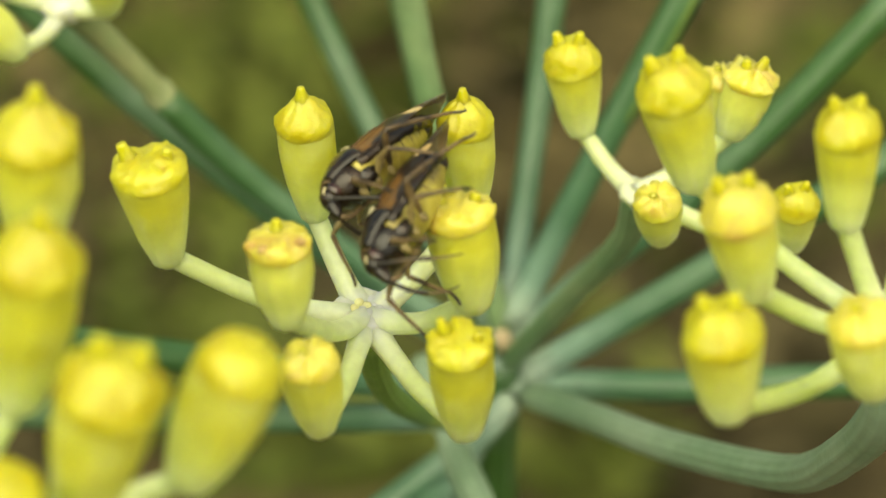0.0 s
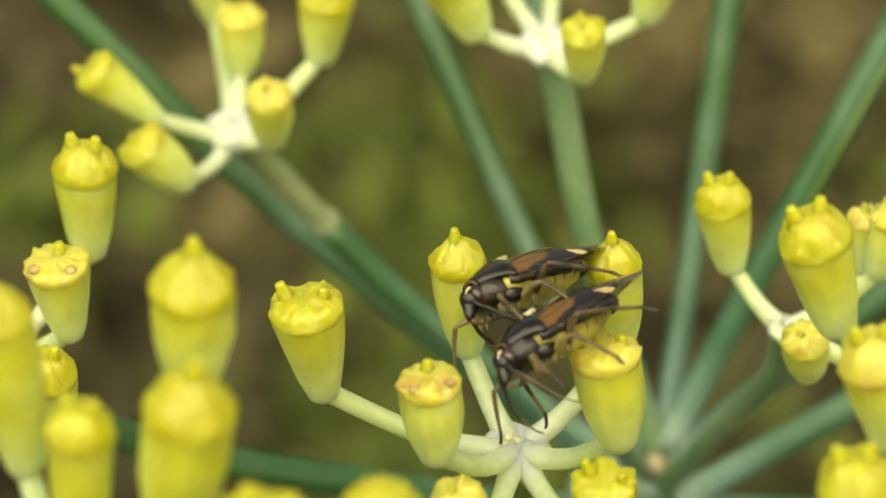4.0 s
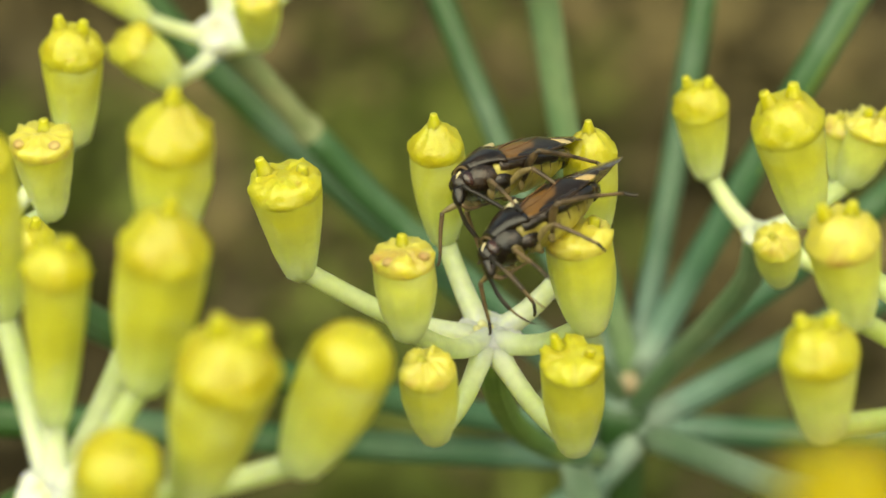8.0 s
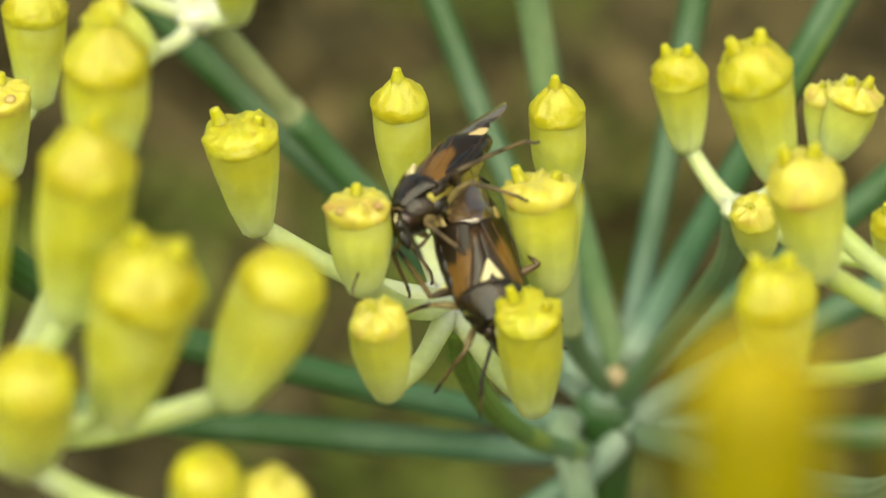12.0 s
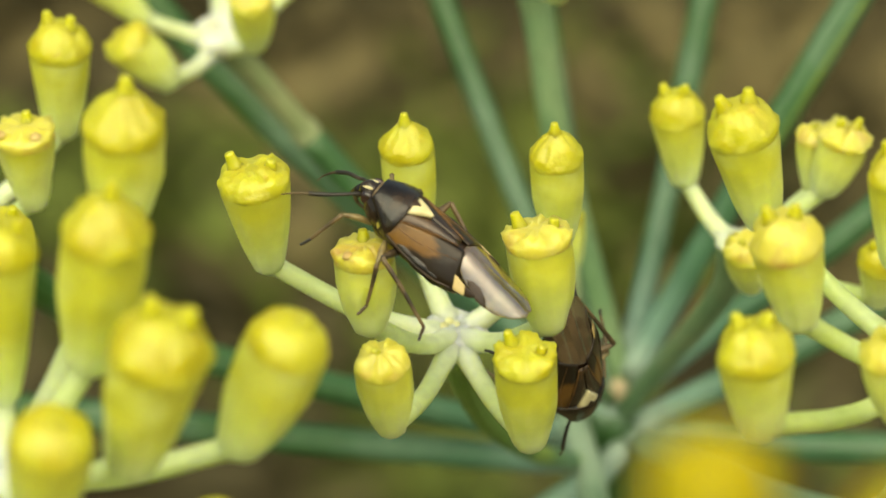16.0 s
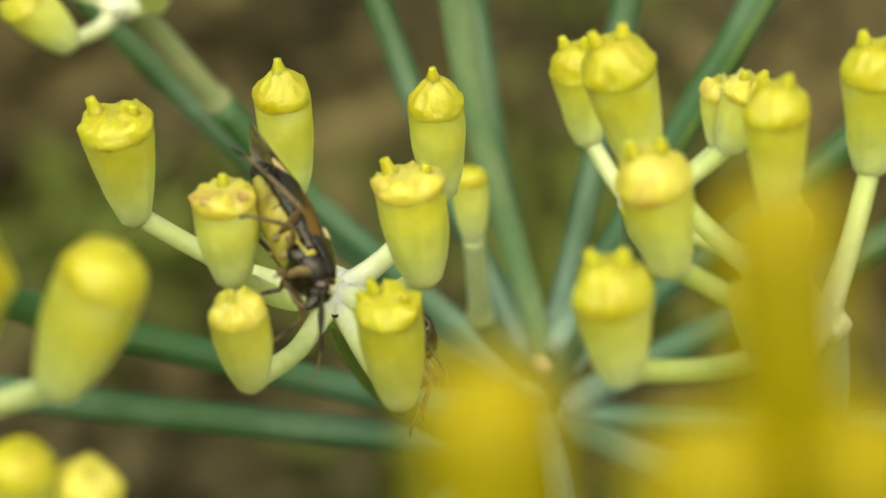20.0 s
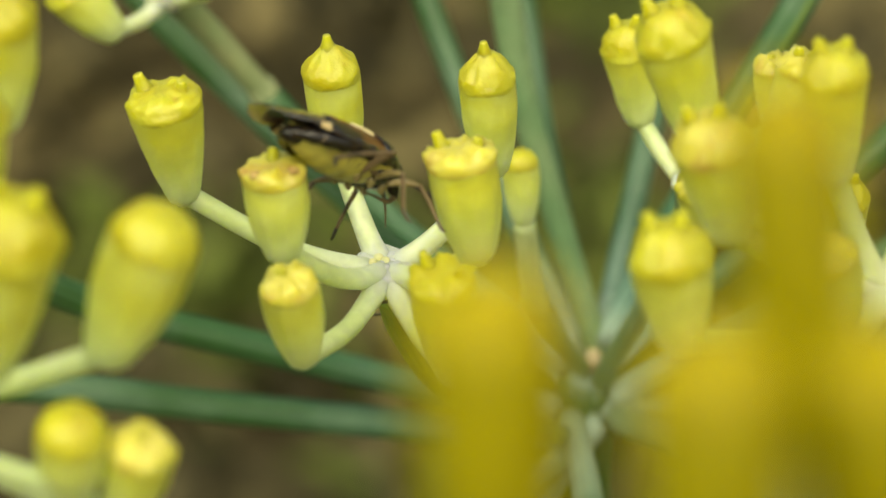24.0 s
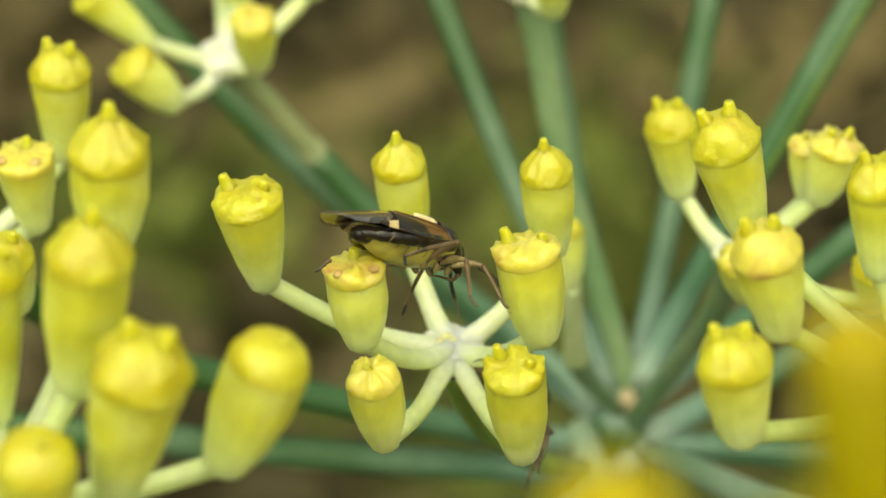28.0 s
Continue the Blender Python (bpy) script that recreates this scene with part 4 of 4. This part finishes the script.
GREENS = [(-0.122, 0.874, 0.03), (-0.021, 0.947, 0.03), (-0.013, 0.830, 0.03), (0.047, 0.875, 0.025), (0.016, 0.931, 0.025), (-0.027, 0.781, 0.03), (0.258, 0.872, 0.04), (0.080, 0.944, 0.025), (-0.111, 0.915, 0.02), (0.004, 0.716, 0.03), (0.004, 1.112, 0.03), (-0.199, 0.854, 0.025), (-0.086, 0.885, 0.018), (0.10, 0.69, 0.03), (0.003, 0.884, 0.02), (-0.01, 0.88, 0.05)]
BROWNS = [(-0.075, 0.935, 0.022), (-0.213, 0.973, 0.04), (0.062, 0.925, 0.015), (-0.063, 0.823, 0.015), (-0.040, 1.0, 0.02), (0.103, 0.982, 0.035), (0.143, 0.810, 0.022), (-0.072, 1.046, 0.025), (-0.21, 1.032, 0.04), (0.133, 1.067, 0.05), (-0.007, 0.989, 0.015), (0.17, 0.93, 0.05)]
DARKS = [(-0.064, 1.042, 0.016), (-0.014, 1.032, 0.016), (0.049, 1.032, 0.02), (0.112, 1.032, 0.02), (-0.085, 1.027, 0.016), (0.02, 0.98, 0.02), (-0.054, 1.010, 0.014), (-0.177, 0.775, 0.03), (-0.062, 0.741, 0.025), (-0.231, 1.07, 0.03), (-0.089, 1.115, 0.03), (-0.153, 0.939, 0.018), (-0.061, 0.850, 0.014), (-0.020, 1.035, 0.016), (0.145, 0.735, 0.03), (0.064, 0.741, 0.025), (0.113, 0.90, 0.018), (0.17, 0.70, 0.05), (0.20, 0.76, 0.03)]
litter("weeds", M_WEED, "low olive green weeds growing on the soil", 1500, GREENS, 0.036, 5)
litter("dry_straw", M_STRAW, "dry brown straw scattered on the soil", 800, BROWNS, 0.045, 6)
litter("dead_leaves", M_DEAD, "dark dead leaves on damp soil", 1050, DARKS, 0.04, 7)


def motions():
    walk(near, [
        (0.0, pose(0.003603, -0.028518, 0.014191)),
        (3.0, pose(0.003680, -0.028438, 0.014304)),
        (5.0, pose(0.003608, -0.028437, 0.014307)),
        (6.5, pose(0.003608, -0.028437, 0.014307)),
        (8.0, pose(0.003608, -0.028437, 0.014307)),
        (10.5, pose(0.004054, -0.028851, 0.013715)),
        (11.0, pose(0.004030, -0.028914, 0.013626)),
        (14.0, pose(0.004489, -0.028686, 0.013950)),
        (15.0, pose(0.004574, -0.028887, 0.013664)),
        (16.0, pose(0.004340, -0.028542, 0.014157)),
        (17.0, pose(0.004734, -0.028679, 0.013960)),
        (18.0, pose(0.004882, -0.028752, 0.013857)),
        (19.0, pose(0.004830, -0.028611, 0.014058)),
        (19.5, pose(0.005382, -0.028776, 0.013822)),
        (20.0, pose(0.005525, -0.028934, 0.013596)),
        (20.5, pose(0.005336, -0.029039, 0.013446)),
        (21.0, pose(0.005011, -0.028965, 0.013552)),
        (21.5, pose(0.004630, -0.028992, 0.013514)),
        (23.5, pose(0.004084, -0.029093, 0.013370)),
        (24.0, pose(0.004966, -0.029055, 0.013424)),
        (24.5, pose(0.004398, -0.028189, 0.014661)),
        (25.0, pose(0.004994, -0.028197, 0.014649)),
        (26.0, pose(0.004994, -0.028211, 0.014629)),
        (27.0, pose(0.004994, -0.028197, 0.014649)),
        (28.0, pose(0.004344, -0.028644, 0.014011)),
    ])
    walk(bug_a, [
        (0.0, pose(0.000317, -0.000341, 0.004014, 71.36, 1.22, -131.40)),
        (0.5, pose(0.000538, -0.000234, 0.004170, 65.98, -1.39, -133.46)),
        (1.0, pose(0.000499, -0.000084, 0.004386, 59.17, -8.85, -140.40)),
        (2.0, pose(0.000190, -0.000170, 0.004279, 49.87, -8.62, -137.22)),
        (3.0, pose(0.000251, -0.000180, 0.004270, 51.10, -10.80, -137.91)),
        (3.5, pose(0.000279, -0.000143, 0.004324, 51.10, -12.24, -140.43)),
        (6.0, pose(0.000209, -0.000323, 0.004070, 50.06, -7.03, -144.67)),
        (7.0, pose(0.000180, -0.000251, 0.004172, 50.02, -5.80, -148.06)),
        (8.0, pose(0.000455, -0.000207, 0.004234, 48.27, -12.00, -137.53)),
        (9.0, pose(0.000250, -0.000187, 0.004264, 52.96, -5.48, -147.87)),
        (9.5, pose(-0.000064, -0.000414, 0.004460, 19.75, 5.02, -164.65)),
        (10.0, pose(-0.000195, -0.000813, 0.004409, 51.05, 15.47, -168.82)),
        (10.5, pose(0.000021, -0.000654, 0.004638, 51.72, 12.69, -150.40)),
        (11.0, pose(-0.000064, -0.000515, 0.004490, 63.00, 25.62, -139.66)),
        (11.5, pose(-0.000019, -0.000622, 0.004336, 53.53, 13.71, -140.61)),
        (12.5, pose(-0.000305, -0.002236, 0.002907, 54.24, 11.92, -103.40)),
        (13.5, pose(-0.000379, -0.003379, 0.002495, 79.11, 32.46, -70.21)),
        (14.0, pose(-0.000265, -0.003369, 0.002511, 81.74, 30.41, -63.02)),
        (14.5, pose(-0.000422, -0.003102, 0.002891, 49.37, 41.51, -86.35)),
        (15.0, pose(0.000578, -0.002555, 0.003668, 4.18, 37.46, -123.64)),
        (15.5, pose(0.000813, -0.002744, 0.004101, -14.11, 9.06, -173.59)),
        (16.0, pose(-0.000508, -0.002682, 0.004191, -8.30, -30.56, 155.60)),
        (16.5, pose(-0.000812, -0.002591, 0.004316, -3.93, -25.14, 120.59)),
        (17.0, pose(-0.001176, -0.002029, 0.004592, 4.93, 8.44, 100.86)),
        (17.3, pose(-0.001149, -0.001927, 0.004564, -12.53, 20.10, 75.40)),
        (17.5, pose(-0.001195, -0.001977, 0.004491, -29.80, 24.75, 3.64)),
        (18.0, pose(-0.001051, -0.002219, 0.004143, -81.73, -5.50, -47.55)),
        (18.5, pose(-0.000986, -0.002302, 0.004025, -89.86, 6.25, -42.26)),
        (19.0, pose(-0.000982, -0.002247, 0.004106, -93.05, 4.67, -48.04)),
        (19.5, pose(-0.000867, -0.002535, 0.003694, -92.89, 12.76, -64.08)),
        (20.0, pose(-0.000684, -0.002721, 0.003428, -87.32, 24.65, -61.06)),
        (20.5, pose(-0.000540, -0.002738, 0.003401, -87.66, 17.02, -63.64)),
        (21.0, pose(-0.000578, -0.002683, 0.003482, -86.20, 27.66, -58.09)),
        (21.5, pose(-0.000567, -0.002535, 0.003693, -63.15, 11.96, -53.63)),
        (23.5, pose(-0.000732, -0.002249, 0.004088, -22.39, 41.93, 50.71)),
        (24.0, pose(-0.000691, -0.002247, 0.004092, -28.94, 38.89, 40.96)),
        (24.5, pose(-0.000732, -0.002172, 0.004195, -22.62, 40.56, 50.02)),
        (25.0, pose(-0.000807, -0.002202, 0.004155, -30.48, 33.38, 37.45)),
        (25.5, pose(-0.000895, -0.002173, 0.004196, -27.04, 36.47, 43.60)),
        (26.0, pose(-0.000868, -0.002241, 0.004104, -29.16, 34.33, 38.69)),
        (26.5, pose(-0.000964, -0.002167, 0.004217, -23.42, 40.38, 50.27)),
        (27.0, pose(-0.000961, -0.002110, 0.004301, -25.81, 37.31, 45.94)),
        (27.5, pose(-0.000908, -0.002114, 0.004297, -23.27, 37.39, 51.85)),
        (28.0, pose(-0.000861, -0.002178, 0.004203, -28.95, 34.66, 41.89)),
    ])
    walk(bug_b, [
        (0.0, pose(0.000702, -0.002002, 0.004113, 83.40, 9.77, -118.29)),
        (0.5, pose(0.001046, -0.001919, 0.004231, 71.62, -3.98, -119.56)),
        (1.0, pose(0.000845, -0.001889, 0.004274, 66.94, -1.19, -124.24)),
        (2.0, pose(0.000692, -0.001811, 0.004383, 51.74, -1.37, -128.42)),
        (3.0, pose(0.000828, -0.001761, 0.004457, 53.40, -1.60, -137.16)),
        (3.5, pose(0.000767, -0.001774, 0.004439, 53.27, -2.57, -137.34)),
        (6.0, pose(0.000863, -0.001959, 0.004180, 56.20, 11.56, -144.53)),
        (7.0, pose(0.000758, -0.001953, 0.004188, 56.71, 13.59, -143.58)),
        (8.0, pose(0.000951, -0.001903, 0.004254, 54.37, 3.82, -136.16)),
        (9.0, pose(0.000884, -0.001869, 0.004301, 55.75, 10.86, -148.57)),
        (9.5, pose(0.000740, -0.001936, 0.004206, 55.98, 9.86, -141.18)),
        (10.0, pose(0.000815, -0.001930, 0.004216, 50.60, 9.33, -136.68)),
        (10.5, pose(0.000613, -0.002108, 0.003957, 70.18, 14.87, -115.31)),
        (11.0, pose(0.000475, -0.002295, 0.003689, 82.48, 16.95, -102.12)),
        (11.5, pose(0.000220, -0.002521, 0.003367, 40.35, 6.23, -90.33)),
        (12.5, pose(0.000810, -0.002820, 0.002243, -10.61, 48.41, -52.08)),
        (13.5, pose(0.001051, -0.002555, 0.001928, 18.37, 50.45, 41.76)),
        (14.0, pose(0.001292, -0.002505, 0.001649, 12.01, 46.98, 30.41)),
        (14.5, pose(0.001496, -0.002408, 0.001437, 85.53, 47.88, 36.90)),
        (15.0, pose(0.001732, -0.002099, 0.000830, 166.04, 42.48, 38.44)),
        (15.5, pose(0.001625, -0.001688, 0.000724, 125.48, 47.43, 15.88)),
        (16.0, pose(0.002277, -0.001379, 0.000471, 117.32, 72.40, 61.37)),
        (16.5, pose(0.002476, -0.001035, 0.000612, 122.89, 75.38, 109.67)),
        (17.0, pose(0.001743, -0.000291, 0.000108, -73.24, 88.70, -62.75)),
        (17.3, pose(0.001616, -0.000223, -0.000057, -79.58, 42.01, -75.94)),
        (17.5, pose(0.001489, -0.000155, -0.000222, -74.69, -4.47, -81.13)),
        (18.0, pose(0.000816, 0.000427, -0.001482, -53.78, -41.35, -76.64)),
        (19.0, pose(0.001108, 0.000618, -0.001210, -56.05, -44.71, -73.14)),
        (20.0, pose(0.001191, 0.000497, -0.001383, -58.30, -40.31, -70.28)),
        (21.0, pose(0.001262, 0.000402, -0.001518, -56.93, -38.23, -72.56)),
        (24.0, pose(0.001133, 0.000421, -0.001490, -56.99, -40.27, -72.20)),
        (25.0, pose(0.001086, 0.000510, -0.001364, -57.22, -42.75, -71.64)),
        (26.0, pose(0.001474, 0.000410, -0.001506, -54.65, -46.86, -74.89)),
        (28.0, pose(0.001234, 0.000416, -0.001499, -56.46, -41.67, -72.82)),
    ])
    for seed, pair in ((1, feelers_a), (2, feelers_b)):
        for feeler, sy in pair:
            rnd = random.Random(seed * 10 + sy)
            at = feeler.location
            rows = []
            for k in range(41):
                # folded down while the two sit still, feeling about once they climb
                fold = max(0, min(1, (14 - k) / 3))
                rows.append((0.7 * k, pose(at.x, at.y, at.z, rnd.uniform(-12, 12), rnd.uniform(-28, 22) * (1 - 0.6 * fold) + (100 if seed == 1 else 78) * fold, sy * rnd.uniform(-8, 34) * (1 - 0.6 * fold))))
            walk(feeler, rows)
    # the legs step in two sets of three while the bugs climb, and hold still otherwise
    for limbs, start, end in ((limbs_a, 9.2, 18.0), (limbs_b, 9.6, 18.0)):
        for limb, i, sy in limbs:
            at = limb.location.copy()
            beat = 0 if (i + (sy > 0)) % 2 else math.pi
            rows = [(0.0, pose(at.x, at.y, at.z))]
            k = 0
            while start + 0.2 * k <= end:
                w = math.sin(k * math.pi / 2 + beat)
                rows.append((start + 0.2 * k, pose(at.x, at.y, at.z, sy * 7 * max(0, w), 0, sy * 13 * math.cos(k * math.pi / 2 + beat) * (0 < k))))
                k += 1
            walk(limb, rows + [(end + 0.3, pose(at.x, at.y, at.z)), (28.0, pose(at.x, at.y, at.z))])


motions()
